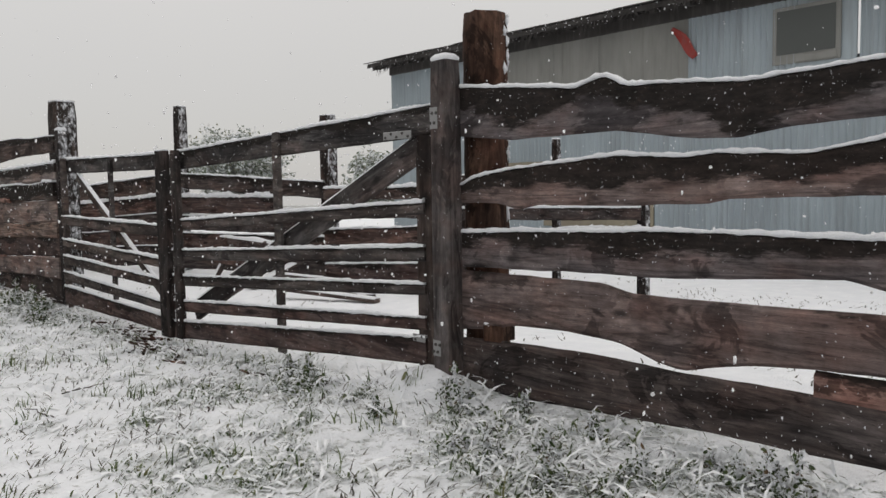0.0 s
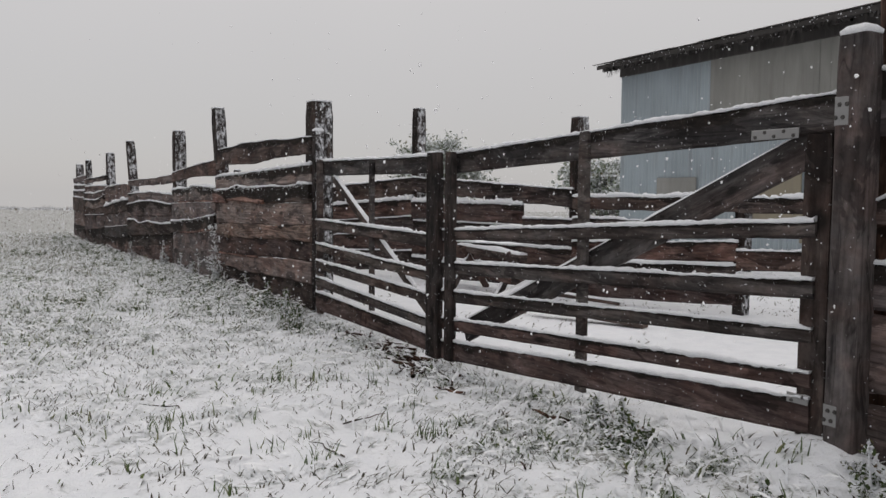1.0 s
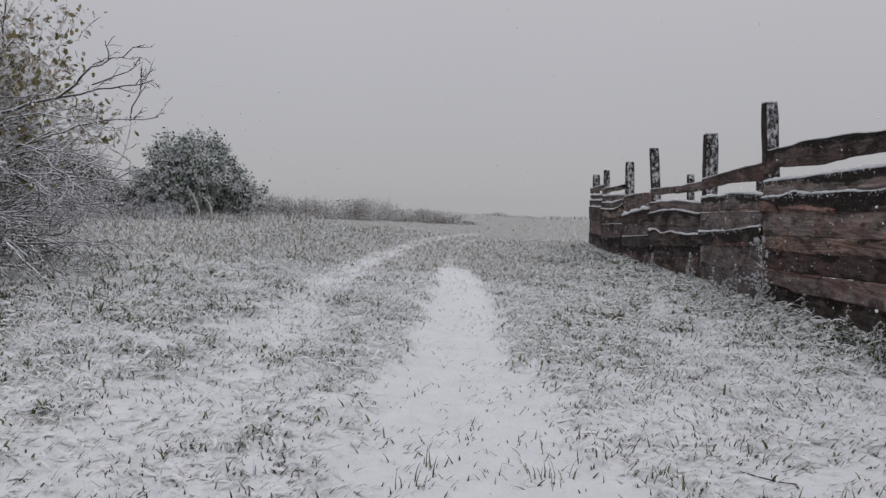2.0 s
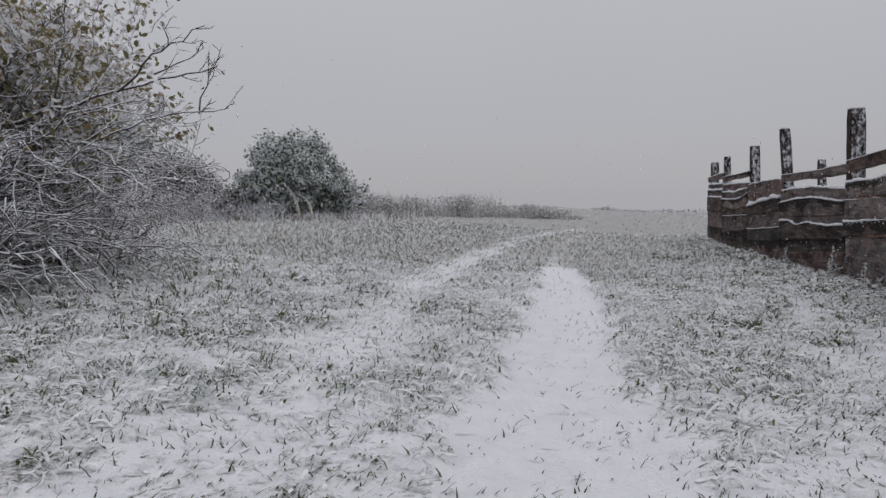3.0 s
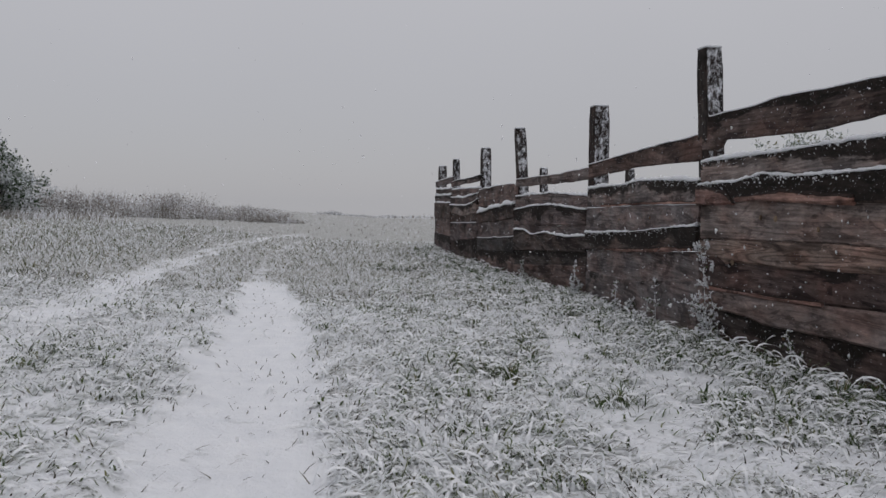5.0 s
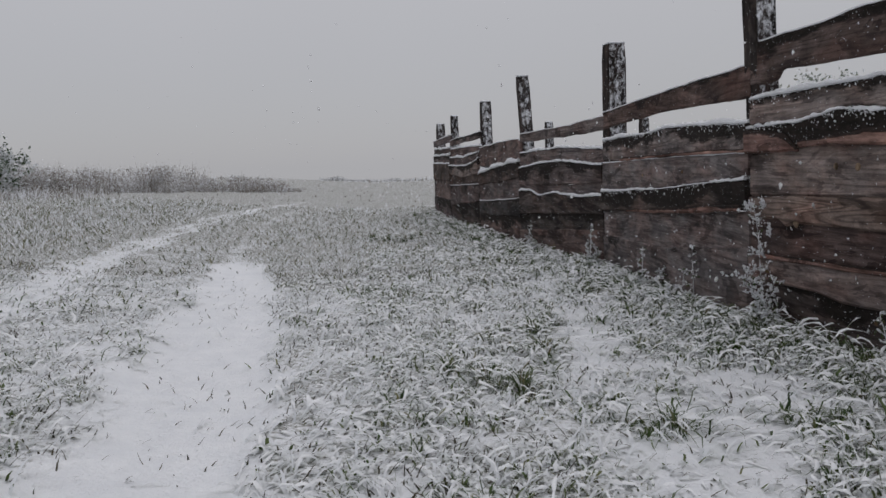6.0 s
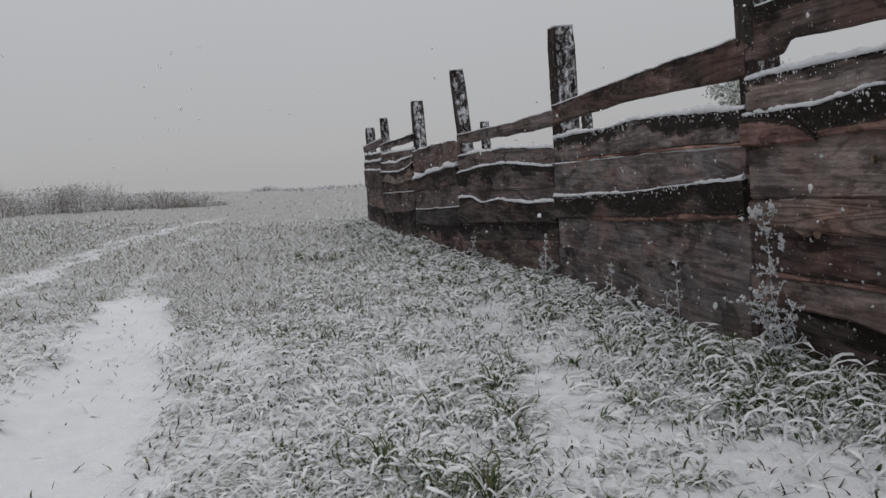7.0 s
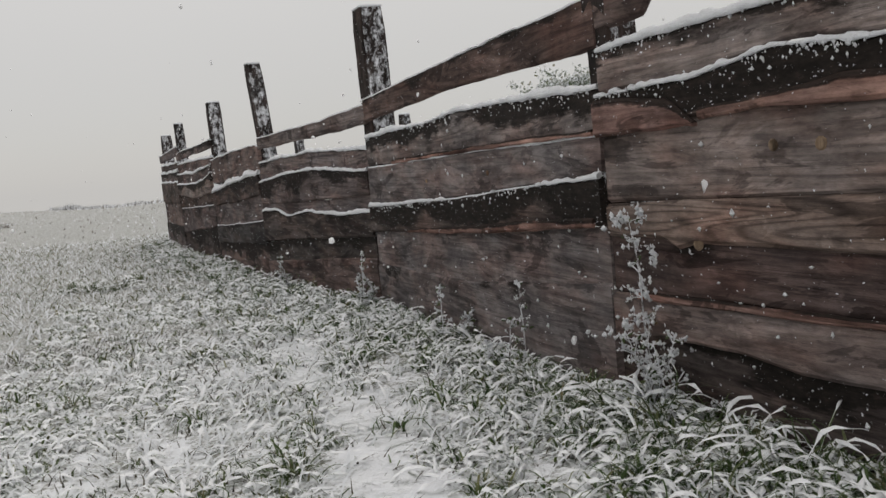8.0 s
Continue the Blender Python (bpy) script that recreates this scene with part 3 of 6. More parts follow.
# ---- the close-boarded fence beyond the gate ----
long_fence = base("plank_fence", 2.6, 14, 0, "tall close-boarded fence of dark live-edged planks edged with snow", "fence")
BAYS = [((3.05, 10.47), (2.67, 13.985)), ((2.668, 13.99), (2.55, 17.54)), ((2.548, 17.545), (2.03, 20.29)), ((2.028, 20.295), (1.78, 23.29)), ((1.778, 23.295), (1.45, 25.89)), ((1.448, 25.895), (1.30, 29.0))]
Y0, Y1 = 10.47, 13.985
# first bay: edges from the top down
E0 = [
    [(10.4, 2.07), (11.8, 2.10), (12.9, 2.11), (13.3, 2.08), (14.1, 2.06)],
    [(10.5, 1.87), (11.7, 1.86), (12.3, 1.80), (13.5, 1.82), (13.62, 1.83), (13.68, 1.76), (14.0, 1.75)],
    [(10.5, 1.75), (11.7, 1.72), (13.2, 1.68), (14.0, 1.66)],
    [(10.5, 1.54), (11.7, 1.51), (12.6, 1.50), (12.95, 1.53), (13.4, 1.47), (14.0, 1.46)],
    [(10.5, 1.31), (11.6, 1.29), (12.6, 1.30), (13.0, 1.33), (13.3, 1.31), (13.65, 1.28), (14.0, 1.26)],
    [(10.5, 1.05), (11.6, 1.01), (12.6, 0.99), (14.0, 0.95)],
    [(10.5, 0.86), (11.6, 0.84), (12.6, 0.79), (13.2, 0.79), (13.45, 0.79), (13.52, 0.755), (13.62, 0.80), (14.0, 0.79)],
    [(10.5, 0.63), (11.6, 0.60), (12.6, 0.55), (14.0, 0.525)],
    [(10.5, 0.36), (11.6, 0.36), (12.6, 0.33), (12.95, 0.315), (13.2, 0.35), (13.7, 0.34), (14.0, 0.28)],
]
plank(long_fence, *BAYS[0], E0[0], E0[1], BOARD, 0.0, 0.045, 0.012, 11, 0.012, cover=0.1, bark=0.1)
plank(long_fence, *BAYS[0], E0[2], E0[3], BOARD_PALE, 0.004, 0.045, 0.03, 12, 0.010, bark=0.2, crumbs=260)
plank(long_fence, *BAYS[0], [(y, z - 0.005) for y, z in E0[3]], E0[4], BOARD, 0.030, 0.05, 0.022, 13, 0.012, cover=-0.2, bark=0.75, crumbs=520)
plank(long_fence, *BAYS[0], E0[4], E0[5], BOARD_PALE, 0.0, 0.04, 0.0, 14, 0.004, bark=-0.8)
plank(long_fence, *BAYS[0], E0[5], E0[6], TAN, 0.012, 0.045, 0.0, 15, 0.008, bark=-0.35)
plank(long_fence, *BAYS[0], [(y, z + 0.02) for y, z in E0[6]], E0[7], BOARD_RED, -0.012, 0.04, 0.0, 16, 0.006, bark=-0.1)
plank(long_fence, *BAYS[0], E0[7], E0[8], BOARD_PALE, 0.010, 0.045, 0.0, 17, 0.010, bark=-0.4)
plank(long_fence, *BAYS[0], [(y, z + 0.03) for y, z in E0[8]], [(10.4, 0.02), (14, 0.0)], BOARD, -0.025, 0.04, 0.012, 18, 0.006, cover=0.4)
for ky, kz, kr in ((13.02, 1.17, 0.024), (12.82, 1.165, 0.026), (13.42, 0.785, 0.03), (12.3, 1.1, 0.02), (15.2, 1.12, 0.018), (16.2, 1.08, 0.016)):
    kx = float(fence_x(ky)) - (0.022 if ky < 14 else 0.037)
    n = 10
    kv = [(0, kr * math.cos(k * 0.628) * (1 + 0.15 * wave(k, ky)), kr * math.sin(k * 0.628)) for k in range(n)] + [(-0.006, 0.7 * kr * math.cos(k * 0.628), 0.7 * kr * math.sin(k * 0.628)) for k in range(n)]
    part("knot", mesh("knot", kv, [tuple(range(n, 2 * n))] + [(k, (k + 1) % n, n + (k + 1) % n, n + k) for k in range(n)], KNOT), long_fence, pose(kx, ky, kz, 0, 0, 4))
# bared, barkless lower edges that stand out reddish
plank(long_fence, (2.738, 13.36), (2.67, 13.985), [(13.36, 1.29), (13.42, 1.33), (13.5, 1.40), (13.7, 1.42), (13.98, 1.44)], [(13.36, 1.275), (13.6, 1.265), (13.98, 1.25)], BARK_EDGE, 0.062, 0.03, 0.0, 81, 0.016, "bark_strip")
plank(long_fence, (2.90, 11.9), (2.742, 13.33), [(11.9, 1.35), (12.5, 1.38), (12.72, 1.395), (12.95, 1.36), (13.2, 1.345), (13.33, 1.34)], [(11.9, 1.28), (12.6, 1.29), (13.0, 1.315), (13.33, 1.285)], BARK_EDGE, 0.062, 0.035, 0.0, 82, 0.012, "bark_strip")
plank(long_fence, (2.86, 12.2), (2.69, 13.8), [(12.2, 0.585), (13.0, 0.56), (13.8, 0.555)], [(12.2, 0.55), (13.0, 0.525), (13.8, 0.515)], BARK_EDGE, 0.036, 0.02, 0.0, 83, 0.012, "bark_strip")
plank(long_fence, (2.655, 14.03), (2.58, 16.6), [(14.0, 0.885), (14.7, 0.845), (16.6, 0.715)], [(14.0, 0.835), (15.5, 0.74), (16.6, 0.69)], BARK_EDGE, 0.064, 0.02, 0.0, 84, 0.008, "bark_strip")
plank(long_fence, (2.655, 14.03), (2.57, 16.9), [(14.0, 1.30), (15.3, 1.292), (16.9, 1.25)], [(14.0, 1.275), (15.3, 1.262), (16.9, 1.225)], BARK_EDGE, 0.033, 0.016, 0.0, 85, 0.014, "bark_strip")
E1 = [
    [(14.0, 1.92), (15.4, 1.88), (16.4, 1.85), (17.6, 1.79)],
    [(14.0, 1.67), (15.5, 1.68), (16.5, 1.65), (17.6, 1.60)],
    [(14.0, 1.49), (14.9, 1.52), (15.6, 1.53), (16.1, 1.50), (17.5, 1.47)],
    [(14.0, 1.28), (15.3, 1.27), (17.5, 1.22)],
    [(14.0, 1.07), (14.6, 1.04), (15.7, 0.96), (17.5, 0.87)],
    [(14.0, 0.84), (15.5, 0.74), (17.5, 0.65)],
    [(14.0, 0.54), (15.5, 0.39), (17.5, 0.34)],
]
plank(long_fence, *BAYS[1], E1[0], E1[1], BOARD_RED, 0.0, 0.045, 0.008, 21, 0.010, cover=0.2, bark=-0.1)
plank(long_fence, *BAYS[1], E1[2], E1[3], BOARD_PALE, 0.004, 0.045, 0.035, 22, 0.012, bark=0.25, crumbs=320)
plank(long_fence, *BAYS[1], [(y, z - 0.004) for y, z in E1[3]], E1[4], BOARD_PALE, 0.016, 0.04, 0.006, 23, 0.006, cover=0.6, bark=-0.6)
plank(long_fence, *BAYS[1], [(y, z + 0.006) for y, z in E1[4]], E1[5], BOARD, 0.034, 0.05, 0.026, 24, 0.008, cover=-0.35, bark=0.45, crumbs=240)
plank(long_fence, *BAYS[1], E1[5], E1[6], BOARD_PALE, 0.0, 0.04, 0.0, 25, 0.006, bark=-0.6)
plank(long_fence, *BAYS[1], [(y, z + 0.025) for y, z in E1[6]], [(14, 0.0), (17.6, 0.0)], BOARD_PALE, 0.012, 0.045, 0.0, 26, 0.010, bark=-0.3)
# further bays: each board's upper and lower edge, material, set-off, snow, how much of its top is covered
FAR = [
    [([(17.6, 1.75), (18.2, 1.72), (19.0, 1.69), (20.3, 1.67)], [(17.6, 1.58), (18.2, 1.57), (19.0, 1.55), (20.3, 1.53)], BOARD_GREY, 0.0, 0.010, 0.1),
     ([(17.6, 1.37), (18.4, 1.42), (19.0, 1.42), (20.3, 1.38)], [(17.6, 1.16), (18.1, 1.18), (19.3, 1.20), (20.3, 1.13)], BOARD_GREY, 0.0, 0.030, -0.8),
     ([(17.6, 1.19), (18.1, 1.21), (18.5, 1.24), (19.3, 1.24), (19.5, 1.22), (20.3, 1.15)], [(17.6, 0.99), (18.7, 0.94), (20.3, 0.92)], BOARD_GREY, 0.028, 0.028, -0.9),
     ([(17.6, 0.985), (18.7, 0.935), (20.3, 0.915)], [(17.6, 0.80), (18.3, 0.78), (20.3, 0.75)], BOARD_GREY, 0.006, 0.0, 0.5),
     ([(17.6, 0.82), (18.3, 0.80), (18.9, 0.83), (19.5, 0.77), (19.8, 0.84), (20.3, 0.82)], [(17.6, 0.63), (20.3, 0.47)], BOARD, 0.030, 0.026, -0.45),
     ([(17.6, 0.635), (20.3, 0.475)], [(17.6, 0.41), (20.3, 0.23)], GATE_WOOD, 0.008, 0.010, 0.35),
     ([(17.6, 0.42), (20.3, 0.24)], [(17.6, 0.0), (20.3, 0.0)], BOARD_GREY, 0.022, 0.0, 0.4)],
    [([(20.3, 1.57), (20.5, 1.59), (21.6, 1.59), (22.4, 1.56), (23.3, 1.53)], [(20.3, 1.23), (21.0, 1.21), (22.1, 1.18), (23.3, 1.17)], BOARD_GREY, -0.004, 0.018, 0.1),
     ([(20.3, 1.25), (20.9, 1.23), (22.1, 1.16), (23.3, 1.05)], [(20.3, 1.03), (20.8, 0.99), (21.7, 0.92), (23.3, 0.85)], BOARD, 0.034, 0.060, -1.0),
     ([(20.3, 1.035), (20.8, 0.995), (21.7, 0.925), (23.3, 0.855)], [(20.3, 0.70), (21.4, 0.63), (23.3, 0.54)], BOARD_GREY, 0.010, 0.016, -0.1),
     ([(20.3, 0.71), (21.4, 0.64), (23.3, 0.55)], [(20.3, 0.43), (21.0, 0.40), (23.3, 0.31)], GATE_WOOD, 0.024, 0.020, 0.1),
     ([(20.3, 0.44), (21.0, 0.41), (23.3, 0.32)], [(20.3, 0.0), (23.3, 0.0)], BOARD_GREY, 0.004, 0.018, 0.1)],
    [([(23.3, 1.83), (25.9, 1.75)], [(23.3, 1.70), (25.9, 1.62)], BOARD_GREY, 0.0, 0.010, 0.2),
     ([(23.3, 1.57), (25.9, 1.56)], [(23.3, 1.42), (24.6, 1.35), (25.9, 1.36)], BOARD_GREY, -0.01, 0.030, -0.6),
     ([(23.3, 1.46), (24.6, 1.37), (25.9, 1.38)], [(23.3, 1.30), (24.6, 1.17), (25.9, 1.19)], BOARD_GREY, 0.020, 0.034, -1.0),
     ([(23.3, 1.34), (23.9, 1.24), (24.6, 1.19), (25.9, 1.21)], [(23.3, 1.07), (24.7, 0.96), (25.9, 1.04)], BOARD_PALE, 0.038, 0.018, -0.4),
     ([(23.3, 1.09), (24.7, 1.0), (25.9, 1.06)], [(23.3, 0.85), (25.9, 0.77)], BOARD, 0.0, 0.0, 0.5),
     ([(23.3, 0.86), (25.9, 0.78)], [(23.3, 0.54), (25.9, 0.36)], BOARD_GREY, 0.020, 0.014, 0.1),
     ([(23.3, 0.55), (25.9, 0.37)], [(23.3, 0.0), (25.9, 0.0)], BOARD, 0.0, 0.012, 0.3)],
    [([(25.9, 1.86), (29.0, 1.82)], [(25.9, 1.70), (29.0, 1.66)], BOARD_GREY, 0.0, 0.014, -0.2),
     ([(25.9, 1.60), (29.0, 1.60)], [(25.9, 1.42), (29.0, 1.43)], BOARD, -0.01, 0.030, -0.5),
     ([(25.9, 1.43), (29.0, 1.44)], [(25.9, 1.24), (29.0, 1.25)], BOARD_GREY, 0.014, 0.040, -1.0),
     ([(25.9, 1.25), (29.0, 1.26)], [(25.9, 0.88), (29.0, 0.86)], BOARD, 0.030, 0.030, -0.6),
     ([(25.9, 0.89), (29.0, 0.87)], [(25.9, 0.45), (29.0, 0.42)], BOARD_GREY, 0.008, 0.016, 0.2),
     ([(25.9, 0.46), (29.0, 0.43)], [(25.9, 0.0), (29.0, 0.0)], BOARD_GREY, 0.022, 0.0, 0.5)],
]
for i, boards in enumerate(FAR):
    for j, (top, bot, mat, off, deep, cov) in enumerate(boards):
        lap = bot if j == 0 else [(y, z - 0.018) for y, z in bot]
        plank(long_fence, *BAYS[i + 2], top, lap, mat, off, 0.045, deep, 30 + i * 10 + j, 0.016, cover=cov + 0.1, bark=(-0.5, -0.1, 0.2)[(i + j) % 3])
# posts behind the boards
for x, y, top, w, d, lean, turn, seed in (
    (3.18, 10.62, 2.48, 0.26, 0.22, (0.0, 0.0), 8, 1), (2.83, 14.0, 2.68, 0.17, 0.19, (-0.14, 0.0), 4, 2), (2.68, 17.58, 2.57, 0.22, 0.24, (-0.01, 0), 2, 3),
    (2.24, 20.35, 2.51, 0.17, 0.15, (-0.17, 0.0), 6, 4), (1.93, 23.36, 2.37, 0.20, 0.18, (-0.03, 0.0), 3, 5), (1.60, 25.95, 2.27, 0.15, 0.16, (-0.06, 0.0), 5, 6), (1.46, 28.95, 2.24, 0.21, 0.2, (0.0, 0.0), 3, 7)):
    post(long_fence, x, y, -0.1, top, w, d, POST, lean, turn, seed)
post(long_fence, 3.10, 10.42, -0.1, 2.13, 0.12, 0.10, POST, (0, 0), 5, 9, 0.03)

# ---- the open-boarded fence beside the gate ----
near_fence = base("rail_fence", 3.6, 2, 0, "open fence of broad dark boards, snow along their tops", "fence")
RA, RB = (3.81, -1.3), (3.54, 3.86)
R = [
    ([(-1.3, 1.95), (0, 1.9), (1.47, 1.87), (2.1, 1.85), (2.68, 1.89), (2.73, 1.945), (2.82, 1.94), (2.95, 1.905), (3.4, 1.95), (3.86, 1.99)], [(-1.3, 1.66), (1.47, 1.65), (1.84, 1.63), (2.05, 1.595), (2.25, 1.60), (2.7, 1.66), (3.4, 1.655), (3.86, 1.70)], BOARD_GREY, -1.0),
    ([(-1.3, 1.6), (1.4, 1.575), (1.75, 1.52), (2.2, 1.54), (2.3, 1.525), (2.7, 1.545), (3.0, 1.525), (3.5, 1.485), (3.7, 1.45), (3.86, 1.38)], [(-1.3, 1.36), (1.47, 1.34), (2.1, 1.325), (2.2, 1.30), (3.2, 1.29), (3.36, 1.265), (3.5, 1.30), (3.86, 1.305)], BOARD_GREY, -1.0),
    ([(-1.3, 1.19), (1.46, 1.17), (2.5, 1.18), (3.2, 1.155), (3.86, 1.13)], [(-1.3, 0.99), (1.46, 0.97), (1.6, 1.0), (2.4, 0.95), (3.86, 0.92)], BOARD_GREY, -1.0),
    ([(-1.3, 0.86), (1.46, 0.875), (2.3, 0.86), (2.62, 0.86), (2.78, 0.90), (3.2, 0.895), (3.86, 0.905)], [(-1.3, 0.62), (1.5, 0.625), (1.73, 0.615), (2.0, 0.59), (2.2, 0.55), (2.33, 0.515), (2.45, 0.535), (2.68, 0.605), (3.0, 0.625), (3.4, 0.61), (3.62, 0.56), (3.86, 0.53)], BOARD_GREY, -2.0),
    ([(-1.3, 0.5), (1.45, 0.505), (1.8, 0.51), (2.3, 0.505), (2.9, 0.52), (3.5, 0.51), (3.86, 0.49)], [(-1.3, 0.27), (1.44, 0.26), (2.2, 0.245), (3.0, 0.215), (3.86, 0.17)], BOARD, -2.0),
]
for i, (top, bot, mat, cov) in enumerate(R):
    plank(near_fence, RA, RB, top, bot, mat, 0.004 * (i % 2), 0.045, 0.017 if cov > -1.5 else 0.0, 70 + i, 0.007, cover=-1.0, bark=(0.36, 0.42, 0.25, -0.5, -0.4)[i])
plank(near_fence, RA, (3.662, 1.72), [(-1.3, 0.617), (1.8, 0.612)], [(-1.3, 0.47), (1.8, 0.48)], BARK_EDGE, 0.0, 0.04, 0.0, 77, 0.003)


def log_post(parent, x, y, z0, z1, r, seed):
    n, k = 22, 18
    verts, faces = [], []
    for i in range(n + 1):
        z = z0 + (z1 - z0) * i / n
        for j in range(k):
            a = 2 * math.pi * j / k
            g = r * (1 + 0.05 * wave(a * 2, seed + i * 0.12, 1.4) + 0.025 * wave(z, seed + j * 2.1, 7)) * (0.93 if i == n else 1)
            verts.append((math.cos(a) * g, math.sin(a) * g, z - z0 + (0.012 * wave(j, seed) if i == n else 0)))
    for i in range(n):
        for j in range(k):
            p, q = i * k + j, i * k + (j + 1) % k
            faces.append((p, q, q + k, p + k))
    faces += [tuple(range(k - 1, -1, -1)), tuple(n * k + j for j in range(k))]
    ob = part("post", mesh("post", verts, faces, LOG, True), parent, pose(x, y, z0), "thick reddish-brown round post, snow driven on one side")
    # wet snow stuck to the weather side
    rr = random.Random(seed)
    verts, faces = [], []
    for _ in range(60):
        a = math.radians(rr.uniform(-75, -15))
        z, w = rr.uniform(0.9, z1 - z0), rr.uniform(0.008, 0.03)
        start = len(verts)
        c = Vector((math.cos(a) * r, math.sin(a) * r, z))
        for q in range(6):
            b = 2 * math.pi * q / 6
            g = w * rr.uniform(0.6, 1.2)
            verts.append((c.x - math.sin(a) * math.cos(b) * g, c.y + math.cos(a) * math.cos(b) * g, c.z + 1.6 * math.sin(b) * g))
        verts.append((c.x * 1.10, c.y * 1.10, c.z))
        verts.append((c.x * 0.9, c.y * 0.9, c.z))
        for q in range(6):
            faces += [(start + q, start + (q + 1) % 6, start + 6), (start + (q + 1) % 6, start + q, start + 7)]
    tagged(part("snow_patch", mesh("snow_patch", verts, faces, SNOW_MAT, True), ob, pose(x, y, z0), "wet snow clinging to bark"), kind="stuff")
    return ob


log_post(near_fence, 3.74, 3.80, 0.0, 2.43, 0.135, 4)
post(near_fence, 3.87, 0.1, -0.1, 2.4, 0.2, 0.2, POST, (0, 0), 0, 33)
post(near_fence, 3.60, 3.56, 0.50, 0.60, 0.14, 0.14, LOG, (0, 0), 10, 35, 0.02, "block", "short wooden block wedged between two boards")

# ---- the two-leaved field gate ----
def strap(parent, x, y, z, length, h, n_holes, turn, label):
    """A galvanised plate with bolt heads, its long side along local x, facing local -y."""
    verts, faces = [], []
    t = 0.004
    for xx, yy, zz in ((0, 0, 0), (length, 0, 0), (length, 0, h), (0, 0, h), (0.004, -t, 0.004), (length - 0.004, -t, 0.004), (length - 0.004, -t, h - 0.004), (0.004, -t, h - 0.004)):
        verts.append((xx, yy, zz))
    faces = [(0, 1, 2, 3), (4, 7, 6, 5), (0, 4, 5, 1), (1, 5, 6, 2), (2, 6, 7, 3), (3, 7, 4, 0)]
    m = pose(x, y, z, 0, 0, turn)
    ob = part("hinge_plate", mesh("hinge_plate", verts, faces, STEEL), parent, m, label)
    for i in range(n_holes):
        bv, bf = [], []
        cx, cz, r = length * (i + 0.5) / n_holes, h * (0.5 + (0.22 if i % 2 else -0.22)), min(0.011, h * 0.2)
        for yy, g in ((-t, 1.0), (-t - 0.006, 0.8)):
            for k in range(6):
                bv.append((cx + r * g * math.cos(k * math.pi / 3), yy, cz + r * g * math.sin(k * math.pi / 3)))
        bf = [tuple(range(6, 12))] + [(k, (k + 1) % 6, 6 + (k + 1) % 6, 6 + k) for k in range(6)]
        part("bolt", mesh("bolt", bv, bf, SLATE), ob, m)
    return ob


def beam(parent, p, q, h, t, mat, name, seed, label="", snow=0.0):
    """A straight squared timber from p to q in space, h deep (upward side) and t thick; snow can lie on its upper side."""
    p, q = Vector(p), Vector(q)
    ex = (q - p).normalized()
    side = ex.cross(Vector((0, 0, 1))).normalized()
    up = side.cross(ex).normalized()
    length = (q - p).length
    m = Matrix(((ex.x, side.x, up.x, p.x), (ex.y, side.y, up.y, p.y), (ex.z, side.z, up.z, p.z), (0, 0, 0, 1)))
    verts, faces, n, c = [], [], max(4, int(length / 0.15)), 0.006
    ring = [(t / 2, -h / 2 + c), (t / 2, h / 2 - c), (t / 2 - c, h / 2), (-t / 2 + c, h / 2), (-t / 2, h / 2 - c), (-t / 2, -h / 2 + c), (-t / 2 + c, -h / 2), (t / 2 - c, -h / 2)]
    for i in range(n + 1):
        s = length * i / n
        for j, (a, b) in enumerate(ring):
            verts.append((s, a * (1 + 0.05 * wave(s, seed + j, 2)), b + 0.006 * wave(s, seed + 5 + (j > 3), 1.6)))
    for i in range(n):
        for j in range(8):
            a, b = i * 8 + j, i * 8 + (j + 1) % 8
            faces.append((a, b, b + 8, a + 8))
    faces += [tuple(range(8)), tuple(n * 8 + j for j in range(7, -1, -1))]
    ob = part(name, mesh(name, verts, faces, mat), parent, m, label)
    if snow > 0:
        verts, faces = [], []
        for i in range(n + 1):
            s = length * i / n
            hh = snow * (0.7 + 0.6 * wave(s, seed + 31, 3) + 0.3 * wave(s, seed + 37, 11))
            for a, b in ((t / 2 + 0.004, -0.004), (t / 2, 0.5 * hh), (0, hh), (-t / 2, 0.5 * hh), (-t / 2 - 0.004, -0.004)):
                verts.append((s, a, h / 2 + b))
        for i in range(n):
            for j in range(4):
                a = i * 5 + j
                faces.append((a, a + 1, a + 6, a + 5))
        faces += [tuple(range(5)), tuple(n * 5 + j for j in range(4, -1, -1))]
        part("snow_cap", mesh("snow_cap", verts, faces, SNOW_MAT, True), ob, m, "ridge of fresh snow")
    return ob


GA, GM_R, GM_L, GB = (3.432, 4.02), (3.218, 7.44), (3.204, 7.60), (3.045, 10.30)
right_leaf = base("field_gate", 3.33, 5.7, 0, "grey-brown wooden gate leaf, broad diagonal brace, snow on its rails", "gate", "gate leaves")
for i, (zr, zl, hr, hl) in enumerate(((1.905, 1.755, 0.19, 0.165), (1.315, 1.13, 0.08, 0.09), (1.04, 0.86, 0.095, 0.10), (0.81, 0.63, 0.075, 0.10), (0.605, 0.40, 0.085, 0.105), (0.48, 0.21, 0.175, 0.16))):
    hung = GA if i else (3.437, 3.945)
    plank(right_leaf, hung, GM_R, [(hung[1], zr), (GM_R[1], zl)], [(hung[1], zr - hr), (GM_R[1], zl - hl)], GATE_WOOD if i < 4 else BOARD_RED, 0.0 if i else -0.062, 0.03, 0.018, 90 + i, 0.004, "rail")
# stile widened and darkened: also stands in for the shaded gap beside the post
post(right_leaf, 3.455, 4.03, 0.29, 1.715, 0.05, 0.14, DARK_STILE, (0, 0), 4, 41, 0, "stile")
